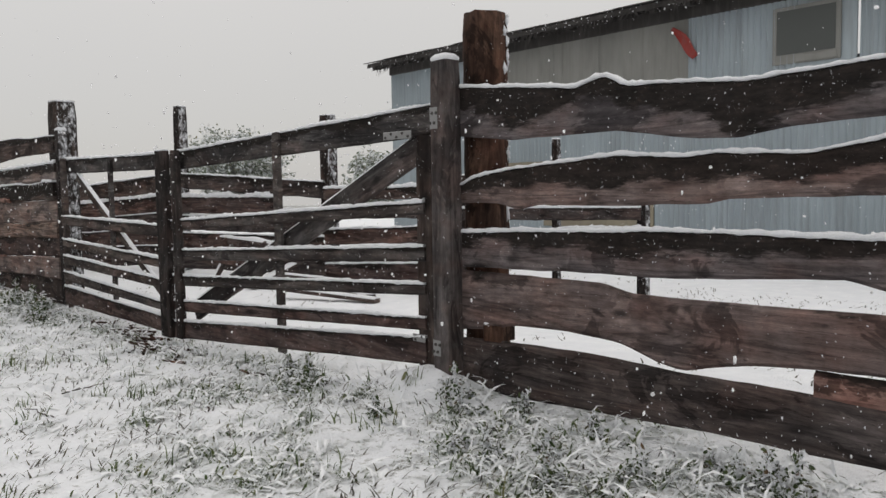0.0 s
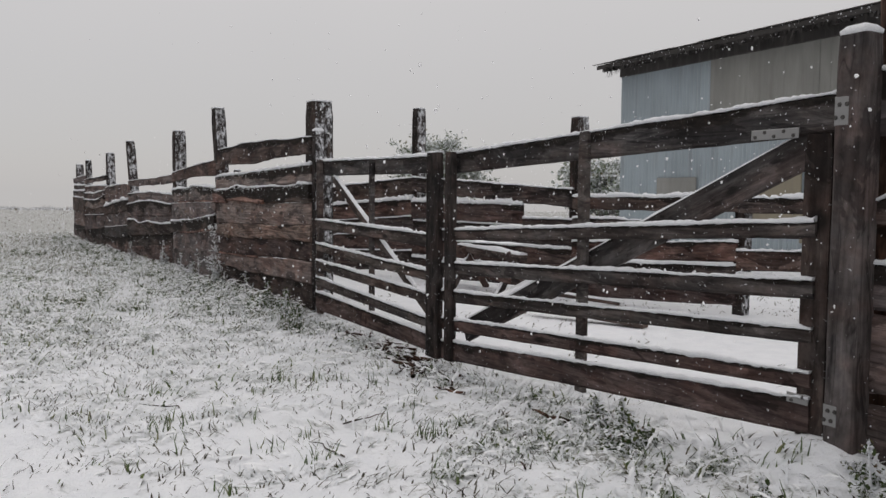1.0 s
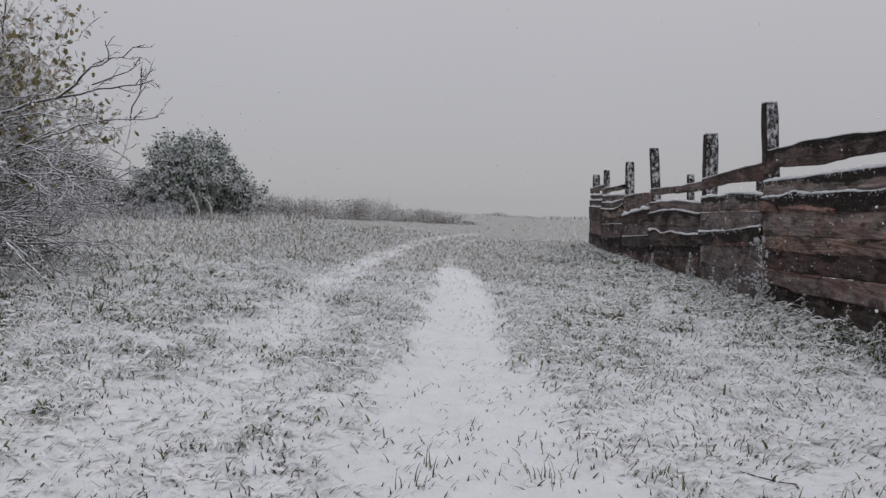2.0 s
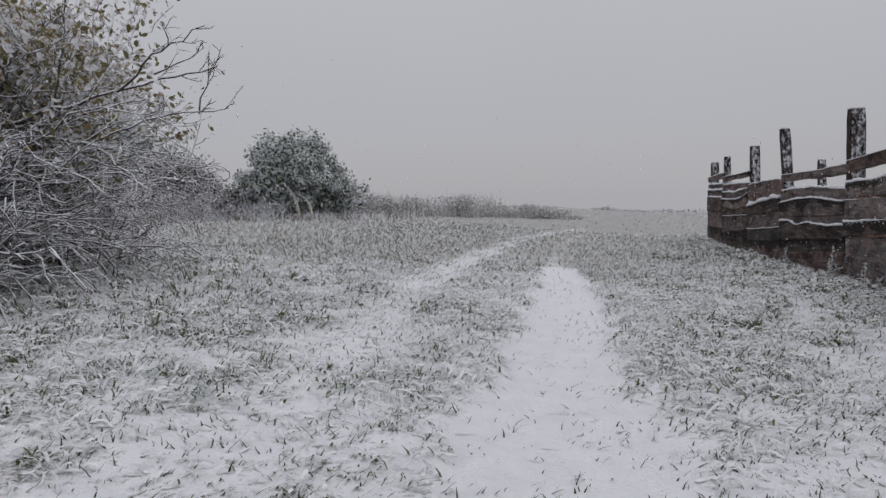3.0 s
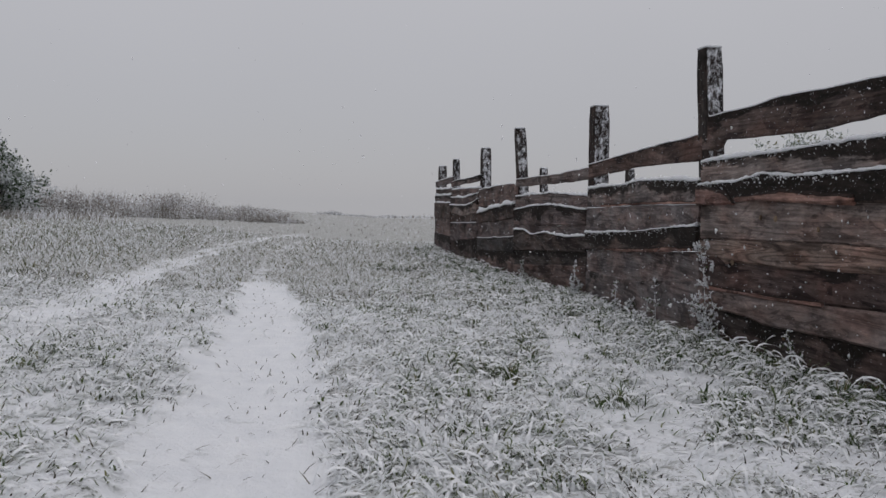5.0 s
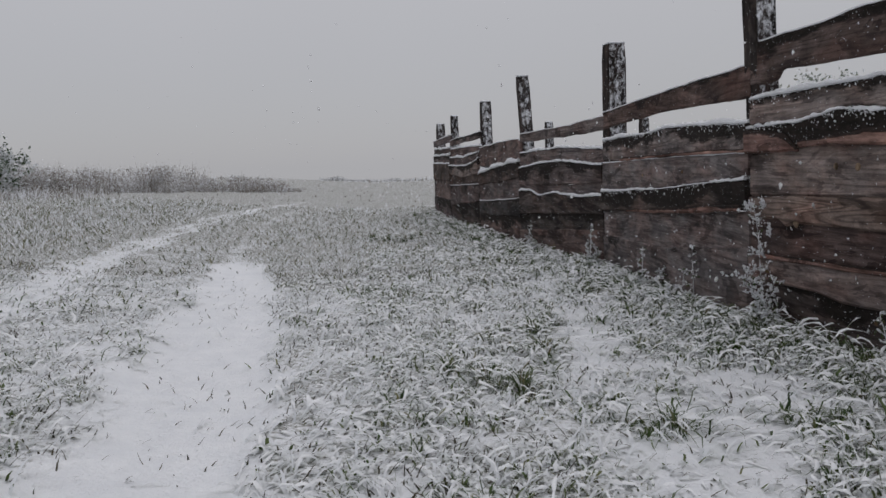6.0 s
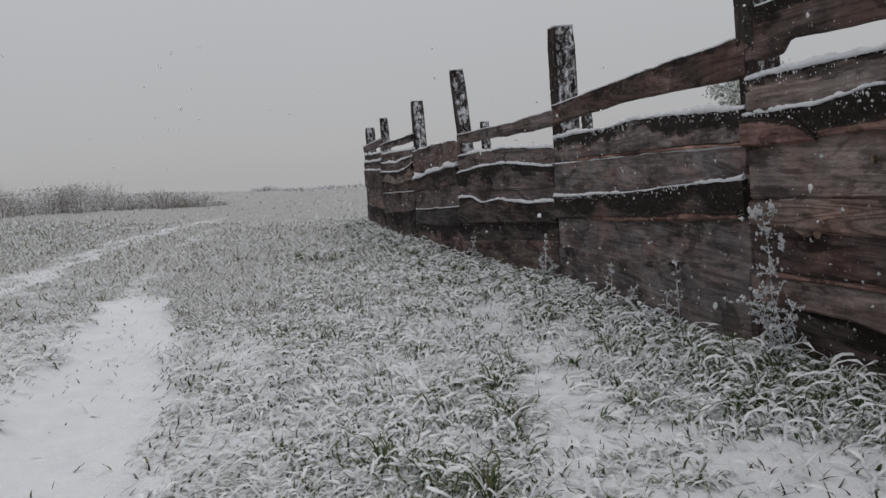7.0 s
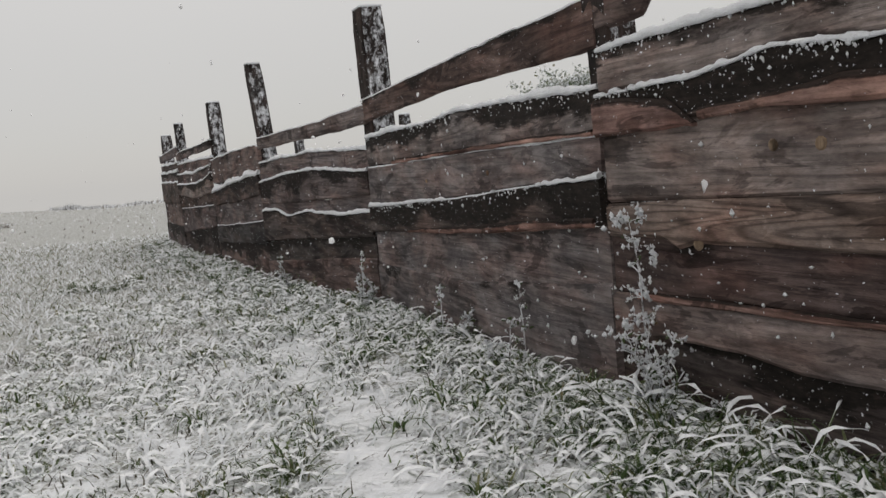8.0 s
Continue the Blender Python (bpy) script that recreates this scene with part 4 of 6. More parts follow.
post(right_leaf, 3.205, 7.30, 0.06, 1.76, 0.05, 0.12, DARK_STILE, (0, 0), 4, 42, 0, "stile")
post(right_leaf, 3.360, 5.72, 0.14, 1.83, 0.03, 0.09, GATE_WOOD, (0, 0), 4, 43, 0, "batten")
beam(right_leaf, (3.520, 4.13, 1.66), (3.330, 7.25, 0.30), 0.17, 0.035, GATE_WOOD, "brace", 44, "diagonal brace with snow on it", 0.02)
strap(right_leaf, 3.404, 4.40, 1.70, 0.27, 0.05, 5, -86.4, "galvanised perforated strap")
strap(right_leaf, 3.412, 4.14, 0.44, 0.12, 0.05, 2, -86.4, "galvanised plate")
left_leaf = base("field_gate", 3.12, 9.0, 0, "grey-brown wooden gate leaf of narrow boards, snow on its rails", "gate", "gate leaves")
for i, (zr, zl, hr, hl) in enumerate(((1.75, 1.785, 0.15, 0.17), (1.08, 1.13, 0.115, 0.11), (0.77, 0.86, 0.095, 0.10), (0.57, 0.67, 0.09, 0.11), (0.36, 0.48, 0.09, 0.115), (0.225, 0.31, 0.155, 0.21))):
    plank(left_leaf, GM_L, GB, [(GM_L[1], zr), (GB[1], zl)], [(GM_L[1], zr - hr), (GB[1], zl - hl)], GATE_WOOD if i < 5 else BOARD_RED, 0.0 if i else -0.062, 0.03, 0.022, 100 + i, 0.004, "rail")
post(left_leaf, 3.178, 7.54, 0.05, 1.77, 0.06, 0.20, DARK_STILE, (0, 0), 4, 45, 0.01, "stile")
post(left_leaf, 3.06, 10.24, 0.06, 1.79, 0.05, 0.11, GATE_WOOD, (0, 0), 4, 46, 0, "stile")
post(left_leaf, 3.155, 8.90, 0.08, 1.72, 0.03, 0.085, GATE_WOOD, (0, 0), 4, 47, 0, "batten")
beam(left_leaf, (3.135, 9.95, 1.58), (3.275, 7.72, 0.34), 0.09, 0.035, GATE_WOOD, "brace", 48, "diagonal brace with snow on it", 0.024)
hang = base("gate_post", 3.46, 3.87, 0.2, "square grey-brown gate post with a snow cushion, carrying the hinges", "post")
post(hang, 3.47, 3.86, 0.0, 2.145, 0.125, 0.15, GATE_POST, (0.0, 0.0), 3, 51, 0.035, "upright")
strap(hang, 3.405, 3.93, 1.74, 0.07, 0.13, 4, -87, "galvanised hinge")
strap(hang, 3.405, 3.93, 0.38, 0.07, 0.10, 4, -87, "galvanised hinge")

# ---- the pen fence at the back of the yard ----
back_fence = base("pen_fence", 7, 10.8, 0, "low pen fence of weathered reddish boards on tall posts", "fence")
BK = [(4.4, 19.1), (5.03, 17.1), (6.0, 14.0), (7.0, 10.8), (7.72, 8.5), (8.47, 6.1)]


def back(i, top, h, mat, off, seed, snow=0.03, u0=0.0, u1=1.0):
    (x1, y1), (x0, y0) = BK[i], BK[i + 1]
    a, b = (x0 + (x1 - x0) * u0, y0 + (y1 - y0) * u0), (x0 + (x1 - x0) * u1, y0 + (y1 - y0) * u1)
    za, zb = top
    plank(back_fence, a, b, [(a[1], za), (b[1], zb)], [(a[1], za - h), (b[1], zb - h)], mat, off, 0.045, snow, seed, 0.012)


back(1, (1.70, 1.47), 0.30, BOARD, 0.09, 210, 0.03)
back(1, (1.34, 1.14), 0.28, BOARD_RED, 0.10, 211, 0.06)
back(1, (1.04, 0.86), 0.26, BOARD, 0.08, 212, 0.02)
back(1, (0.76, 0.60), 0.28, BOARD_RED, 0.09, 213, 0.02)
back(1, (0.46, 0.32), 0.36, BOARD, 0.09, 214, 0.02)
back(2, (1.50, 1.71), 0.26, BOARD, 0.10, 220, 0.02)
back(2, (1.27, 1.30), 0.29, BOARD_RED, 0.11, 221, 0.07, 0.27, 1.0)
back(2, (1.08, 1.08), 0.12, BOARD, 0.10, 222, 0.03, 0.0, 0.27)
back(2, (0.95, 0.98), 0.26, BOARD, 0.07, 225, 0.02)
back(2, (0.66, 0.68), 0.27, BOARD_RED, 0.10, 223, 0.03)
back(2, (0.37, 0.36), 0.30, BOARD, 0.10, 224, 0.035)
for i, seed in ((3, 230), (4, 240)):
    back(i, (1.41, 1.40), 0.18, BOARD, 0.10, seed, 0.05)
    back(i, (1.12, 1.10), 0.16, BOARD, 0.10, seed + 1, 0.03)
    back(i, (0.88, 0.78), 0.24, BOARD_RED, 0.10, seed + 2, 0.03)
    back(i, (0.60, 0.50), 0.22, BOARD, 0.10, seed + 3, 0.03)
back(3, (0.36, 0.25), 0.24, BOARD_RED, 0.10, 236, 0.02)
for x, y, top, w, seed in ((5.03, 17.1, 1.4, 0.15, 61), (6.02, 14.0, 2.85, 0.18, 62), (7.02, 10.8, 2.5, 0.2, 63), (7.74, 8.5, 1.55, 0.15, 64), (8.14, 7.2, 1.98, 0.09, 65), (8.5, 6.12, 1.16, 0.12, 66)):
    post(back_fence, x, y, -0.1, top, w, w, POST, (0.02 * wave(seed, 1.0), 0), 5, seed, 0.015)
far_posts = base("corner_post", 4.8, 31.9, -0.1, "dark squared pen post standing beyond the fence", "post", "far pen posts")
post(far_posts, 4.9, 31.9, -0.1, 2.35, 0.22, 0.2, POST, (-0.05, 0), 5, 71, 0.02, "upright")
second = base("corner_post", 5.3, 24.6, -0.1, "dark squared pen post standing beyond the fence", "post", "far pen posts")
post(second, 5.35, 24.6, -0.1, 2.05, 0.17, 0.17, POST, (-0.04, 0), 5, 72, 0.02, "upright")

# yard clutter: a heap of slabs, loose planks and a rough feed rack
def loose_plank(x, y, turn, length, width, seed, tilt=0.0, z=0.05):
    ob = base("loose_plank", x, y, z, "dark plank lying in the snow of the yard", "plank", "loose planks")
    d = Vector((math.cos(radians(turn)), math.sin(radians(turn)), math.tan(radians(tilt))))
    p = Vector((x, y, ground_z(x, y) + z))
    beam(ob, p - d * length / 2, p + d * length / 2, 0.05, width, BOARD, "timber", seed, "", 0.025)


for args in ((6.0, 9.7, 100, 2.0, 0.2, 301), (6.2, 9.2, 80, 1.6, 0.16, 302), (5.7, 8.8, 115, 1.4, 0.15, 303, 4, 0.08), (6.35, 10.0, 150, 1.2, 0.18, 304, 8, 0.12), (5.9, 10.6, 20, 0.9, 0.15, 305, 14, 0.16)):
    loose_plank(*args)
rack = base("feed_rack", 5.9, 11.4, 0, "rough snow-covered wooden hay rack beside the pen fence", "rack")
for i in range(2):
    y = 10.9 + 1.3 * i
    beam(rack, (5.75, y, 0.0), (6.15, y + 0.05, 0.62), 0.09, 0.05, BOARD, "slat", 310 + i, "", 0.012)
    beam(rack, (6.35, y, 0.0), (5.95, y + 0.05, 0.62), 0.09, 0.05, BOARD_RED, "slat", 320 + i, "", 0.012)
beam(rack, (6.05, 10.7, 0.56), (6.05, 12.5, 0.60), 0.10, 0.12, BOARD, "rail", 330, "", 0.06)
beam(rack, (5.85, 10.7, 0.30), (5.85, 12.5, 0.32), 0.14, 0.04, BOARD_RED, "rail", 331, "", 0.03)


# ---- the shed across the yard ----
def sheet(parent, y0, y1, z0, z1, x, mat, pitch, depth, name="wall_sheet", label=""):
    """One upright profiled sheet on the plane x, its face towards -x."""
    n = max(2, int(round((y1 - y0) / pitch * 4)))
    verts, faces = [], []
    for i in range(n + 1):
        y = y0 + (y1 - y0) * i / n
        dx = depth * math.sin(2 * math.pi * (y - y0) / pitch) if depth else 0
        for z, xx in ((z0, 0), (z1, 0), (z1, 0.03), (z0, 0.03)):
            verts.append((x - dx + xx, y, z))
    for i in range(n):
        for j in range(4):
            a, b = i * 4 + j, i * 4 + (j + 1) % 4
            faces.append((a, b, b + 4, a + 4))
    faces += [(0, 1, 2, 3), tuple(n * 4 + j for j in (3, 2, 1, 0))]
    return part(name, mesh(name, verts, faces, mat), parent, None, label)


def box(parent, lo, hi, mat, name, label="", c=0.01):
    bm = bmesh.new()
    bmesh.ops.create_cube(bm, size=1.0)
    for v in bm.verts:
        v.co = Vector([(l + h) / 2 + s * (h - l) for l, h, s in zip(lo, hi, v.co)])
    bmesh.ops.bevel(bm, geom=bm.edges[:], offset=c, segments=1, affect="EDGES")
    me = bpy.data.meshes.new(name)
    bm.to_mesh(me)
    bm.free()
    me.materials.append(mat)
    return part(name, me, parent, None, label)


shed = base("barn", 16, 10, 0, "long blue-grey sheet-clad barn with a dark ragged roof edge", "building")
WX = 14.4
y = 19.1
k = 0
while y > 1.0:
    w = 1.08
    lo = y - w
    k += 1
    z_split = 3.30
    grey = 8.9 < (y + lo) / 2 < 15.8
    sheet(shed, lo + 0.004, y, 0.1, z_split - 0.004, WX + 0.004 * (k % 2), SHEET_BLUE, 0.12, 0.024)
    if not (6.4 < (y + lo) / 2 < 7.7):
        sheet(shed, lo + 0.004, y, z_split, 4.62, WX - 0.012 + 0.004 * (k % 2), SHEET_GREY if grey else SHEET_BLUE, 0.12 if not grey else 0.18, 0.006 if grey else 0.024)
    y = lo
box(shed, (WX + 0.02, 6.2, 3.3), (WX + 0.06, 7.9, 4.6), SHEET_BLUE, "wall_sheet")
window = box(shed, (WX - 0.03, 6.45, 3.45), (WX + 0.02, 7.65, 4.45), SHEET_GREY, "window", "dark barn window in a grey frame")
part("pane", mesh("pane", [(WX - 0.036, 6.53, 3.62), (WX - 0.036, 7.57, 3.62), (WX - 0.036, 7.57, 4.38), (WX - 0.036, 6.53, 4.38), (WX - 0.031, 6.53, 3.62), (WX - 0.031, 7.57, 3.62), (WX - 0.031, 7.57, 4.38), (WX - 0.031, 6.53, 4.38)],
     [(0, 3, 2, 1), (4, 5, 6, 7), (0, 1, 5, 4), (1, 2, 6, 5), (2, 3, 7, 6), (3, 0, 4, 7)], GLASS), window)
box(shed, (WX - 0.045, 6.5, 3.47), (WX - 0.031, 7.2, 3.60), SHEET_GREY, "sill")
box(shed, (WX - 0.05, 16.2, 1.2), (WX - 0.015, 17.58, 1.86), SHEET_GREY, "hatch", "grey-brown hatch board")
box(shed, (WX - 0.05, 13.2, 0.9), (WX - 0.015, 14.65, 1.94), SHEET_BEIGE, "hatch", "beige board over an opening")
box(shed, (WX - 0.05, 10.15, 0.45), (WX - 0.015, 13.2, 1.08), SHEET_BEIGE, "hatch", "pale board along the base")
for yy in (12.9, 11.6):
    box(shed, (WX - 0.035, yy - 0.03, 3.3), (WX - 0.012, yy + 0.03, 4.72), SHEET_GREY, "batten")
# the other walls
box(shed, (WX + 0.05, 19.0, 0.0), (24.0, 19.1, 4.9), SHEET_BLUE, "end_wall")
box(shed, (WX + 0.05, 0.9, 0.0), (24.0, 1.0, 4.9), SHEET_BLUE, "end_wall")
box(shed, (23.95, 1.0, 0.0), (24.05, 19.0, 4.9), SHEET_BLUE, "rear_wall")


def roof_sheet(y0, y1, seed):
    n = 12
    verts, faces = [], []
    x0, z0, x1, z1 = 13.72 + 0.06 * wave(seed, 2.0, 1.3), 4.90, 24.4, 7.2
    for i in range(n + 1):
        y = y0 + (y1 - y0) * i / n
        dz = 0.034 * math.sin(2 * math.pi * (y - y0) / ((y1 - y0) / 6) * 1.0)
        for x, z in ((x0, z0), (x1, z1), (x1, z1 - 0.02), (x0, z0 - 0.02)):
            verts.append((x, y, z + dz))
    for i in range(n):
        for j in range(4):
            a, b = i * 4 + j, i * 4 + (j + 1) % 4
            faces.append((a, b, b + 4, a + 4))
    faces += [(0, 1, 2, 3), tuple(n * 4 + j for j in (3, 2, 1, 0))]
    part("roof_sheet", mesh("roof_sheet", verts, faces, SLATE), shed)


y = 19.5
k = 0
while y > 0.8:
    roof_sheet(y - 0.98, y, k)
    y -= 0.98
    k += 1
for k in range(24):
    yy = 19.2 - k * 0.78
    beam(shed, (13.86, yy, 4.76), (14.5, yy, 4.90), 0.16, 0.08, SLATE, "rafter", 400 + k)
# dark beam added along the wall top to draw the eave's dark underside
box(shed, (WX - 0.06, 0.95, 4.57), (WX + 0.05, 19.12, 4.84), SLATE, "eave_band")
box(shed, (13.78, 0.9, 4.76), (13.82, 19.4, 4.87), SLATE, "fascia")
# loose thatch-like litter and birds' straw under the eave
rr = random.Random(12)
verts, faces = [], []
for _ in range(5200):
    y, x = rr.uniform(1, 19.3), rr.uniform(13.75, 14.35)
    z = 4.82 + (x - 13.8) * 0.2
    l = rr.uniform(0.07, 0.27) * (1.7 if rr.random() < 0.3 else 1.0)
    a = rr.uniform(-0.9, 0.9)
    p = Vector((x, y, z))
    q = p + Vector((rr.uniform(-0.3, 0.1), math.sin(a), -math.cos(a) * rr.uniform(0.2, 1))) * l
    w = rr.uniform(0.008, 0.03)
    s = len(verts)
    verts += [tuple(p + Vector((0, -w, 0))), tuple(p + Vector((0, w, 0))), tuple(q)]
    verts += [tuple(p + Vector((w, 0, 0))), tuple(q + Vector((w * 0.5, 0, 0)))]
    faces += [(s, s + 1, s + 2), (s + 3, s, s + 4)]
tagged(part("eave_litter", mesh("eave_litter", verts, faces, SLATE), shed, None, "dark ragged litter hanging from the eave"), kind="stuff")
r = np.random.RandomState(14)
clots("eave_snow", np.stack([r.uniform(13.68, 13.86, 420), r.uniform(1, 19.3, 420), 4.88 - np.abs(r.normal(0, 0.11, 420))], 1), 0.014, 15, shed, "crumbs of snow caught in the ragged eave")
cloth = base("red_cloth", 14.33, 9.45, 3.76, "faded red cloth hanging on the barn wall", "cloth")
verts, faces = [], []
for i in range(9):
    u = i / 8
    for j in range(5):
        v = j / 4
        verts.append((14.34 - 0.03 * math.sin(v * 7 + u * 3), 9.72 - 0.58 * u + (v - 0.5) * 0.14 * (0.35 + 0.8 * math.sin(u * 2.6)) - 0.05 * math.sin(u * 5), 4.43 - 0.62 * u - (v - 0.5) * 0.12 * (0.35 + 0.8 * math.sin(u * 2.6))))
for i in range(8):
    for j in range(4):
        a = i * 5 + j
        faces.append((a, a + 1, a + 6, a + 5))
ob = part("fabric", mesh("fabric", verts, faces, RED_PAINT, True), cloth)


# ---- shrubs and trees ----
def leaf_mesh(name, centres, size, mat, seed, droop=0.5):
    """Many small folded leaves, one island each."""
    r = np.random.RandomState(seed)
    n = len(centres)
    c = np.array(centres)
    d = r.normal(size=(n, 3))
    d[:, 2] -= droop
    d /= np.linalg.norm(d, axis=1)[:, None]
    s = np.cross(d, r.normal(size=(n, 3)))
    s /= np.linalg.norm(s, axis=1)[:, None]
    nrm = np.cross(d, s)
    l = size * r.uniform(0.6, 1.3, n)[:, None]
    v = np.stack([c, c + d * l * 0.25 + s * l * 0.24 + nrm * l * 0.07, c + d * l * 0.62 + s * l * 0.25 + nrm * l * 0.06, c + d * l - nrm * l * 0.06, c + d * l * 0.62 - s * l * 0.25 + nrm * l * 0.06, c + d * l * 0.25 - s * l * 0.24 + nrm * l * 0.07], 1).reshape(-1, 3)
    i = np.arange(n)[:, None] * 6
    f = np.concatenate([i + np.array([[0, 1, 2, 3]]), i + np.array([[0, 3, 4, 5]])], 0)
    return mesh(name, v, f, mat)


def grow(rr, verts, faces, ends, p, d, length, radius, level, bend, wander, twigs, sides, thin=0.002):
    """One limb and, down the levels, its twigs. Leaf places gather in ends."""
    n = 5 if level > 1 else 4
    pts, radii = [p.copy()], [radius]
    for i in range(n):
        d = (d + Vector((rr.gauss(0, wander), rr.gauss(0, wander), rr.gauss(0, wander) + bend))).normalized()
        p = p + d * (length / n)
        pts.append(p.copy())
        radii.append(max(radius * (1 - (0.75 if level > 1 else 0.5) * (i + 1) / n), thin))
    tube(pts, radii, sides if level > 1 else 4, verts, faces)
    ends.extend(pts[2:] if level <= 1 else pts[-1:])
    if level > 0:
        for _ in range(twigs[level]):
            u = rr.uniform(0.25, 1.0) * n
            i = min(int(u), n - 1)
            q = pts[i].lerp(pts[i + 1], u - i)
            dd = (pts[i + 1] - pts[i]).normalized()
            side = Vector((rr.gauss(0, 1), rr.gauss(0, 1), rr.gauss(0.25, 0.8)))
            nd = (dd * rr.uniform(0.5, 1.1) + side.normalized() * rr.uniform(0.5, 0.9)).normalized()
            grow(rr, verts, faces, ends, q, nd, length * rr.uniform(0.35, 0.6), radii[i] * 0.66, level - 1, bend * 1.2, wander, twigs, sides, thin)


def shrub(name, label, category, x, y, seed, stems, length, radius, spread, bend, twigs, level, bark, leaf=None, size=0.08, share=0.5, low=0.0, aim=None, wander=0.13, jitter=0.05, thin=0.002):
    rr = random.Random(seed)
    z = ground_z(x, y)
    ob = base(name, x, y, z, label, category)
    verts, faces, ends = [], [], []
    for i in range(stems):
        a = 2 * math.pi * (i + rr.uniform(-0.4, 0.4)) / stems
        out = rr.uniform(0.15, 1.0) * spread
        d = Vector((math.cos(a) * out, math.sin(a) * out, 1.0))
        if aim is not None and rr.random() < 0.35:
            d = Vector((aim[0] + rr.gauss(0, 0.25), aim[1] + rr.gauss(0, 0.25), rr.uniform(0.15, 0.9)))
        p = Vector((x + math.cos(a) * 0.25 * out, y + math.sin(a) * 0.25 * out, z - 0.05))
        grow(rr, verts, faces, ends, p, d.normalized(), length * rr.uniform(0.7, 1.1), radius * rr.uniform(0.6, 1.0), level, bend, wander, twigs, 5, thin)
    part("trunk", mesh("trunk", verts, faces, bark, True), ob, None, "tangle of thin snowy stems and twigs")
    if leaf is not None:
        c = [tuple(p + Vector((rr.gauss(0, jitter), rr.gauss(0, jitter), rr.gauss(0, jitter)))) for p in ends for _ in range(3) if p.z > z + low and rr.random() < share]
        if c:
            part("crown", leaf_mesh("crown", c, size, leaf, seed), ob, None, "small leaves dusted with snow")
    return ob


# a big snow-laden thicket beside the track: bare arching stems below, turning leaves above
shrub("tree", "tall shrub with ochre and green leaves dusted with snow", "tree", -8.4, 12.5, 6, 16, 2.8, 0.045, 0.34, 0.0, (0, 4, 6, 7), 3, THICKET, LEAF_OCHRE, 0.10, 1.0, 1.2, None, 0.17, 0.13, 0.006)
shrub("tree", "bare low bush with snow along its arching branches", "tree", -9.2, 14.0, 16, 30, 2.4, 0.034, 1.5, -0.085, (0, 5, 8, 5), 2, THICKET, LEAF_GREEN, 0.06, 0.03, 0.1, None, 0.25, 0.05, 0.0065)


def sweeping_bush(x, y, seed, count, reach, rise, label):
    """A bush of long crooked boughs that sweep out low towards the track, each with its side twigs."""
    rr = random.Random(seed)
    z = ground_z(x, y)
    ob = base("tree", x, y, z, label, "tree")
    verts, faces, tv, tf, ends = [], [], [], [], []
    for _ in range(count):
        a = rr.gauss(-0.1, 0.75)
        p = Vector((x + rr.gauss(0, 0.35), y + rr.gauss(0, 0.45), z - 0.05))
        d = Vector((math.cos(a) * 0.45, math.sin(a) * 0.45, 1.0)).normalized()
        out = Vector((math.cos(a), math.sin(a), 0))
        n, size = 13, rr.uniform(0.65, 1.1)
        up = rr.uniform(0.15, 1.0) * rise * size
        pts = [p]
        for i in range(n):
            u = (i + 1) / n
            q = p + out * (reach * size * u ** 1.35) + Vector((0, 0, up * (1 - (1 - u) ** 2.4) - 0.35 * size * max(0, u - 0.65)))
            pts.append(q + Vector((rr.gauss(0, 0.035), rr.gauss(0, 0.035), rr.gauss(0, 0.04))))
        r0 = rr.uniform(0.016, 0.033)
        tube(pts, [max(r0 * (1 - 0.8 * i / n), 0.007) for i in range(n + 1)], 6, verts, faces)
        for i in range(3, n):
            for _ in range(rr.choice((0, 1, 1, 2))):
                dd = (pts[i + 1] - pts[i]).normalized()
                dd = (dd + Vector((rr.gauss(0, 0.5), rr.gauss(0, 0.5), rr.gauss(0.12, 0.45)))).normalized()
                grow(rr, tv, tf, ends, pts[i].lerp(pts[i + 1], rr.random()), dd, rr.uniform(0.25, 0.75), 0.010, 1, -0.03, 0.24, (0, 2), 4, 0.006)
    part("trunk", mesh("trunk", verts, faces, THICKET, True), ob, None, "crooked boughs with snow along their tops")
    tagged(part("brushwood", mesh("brushwood", tv, tf, THICKET, True), ob, None, "fine twigs white with snow"), kind="stuff")


sweeping_bush(-8.5, 11.4, 5, 80, 2.7, 2.1, "bare twiggy bush with snow along every branch")
sweeping_bush(-8.0, 9.6, 15, 70, 2.3, 1.6, "bare low bush with snow along its arching branches")
sweeping_bush(-8.9, 13.3, 18, 50, 2.4, 1.9, "bare bush with snowy boughs behind the thicket's front")


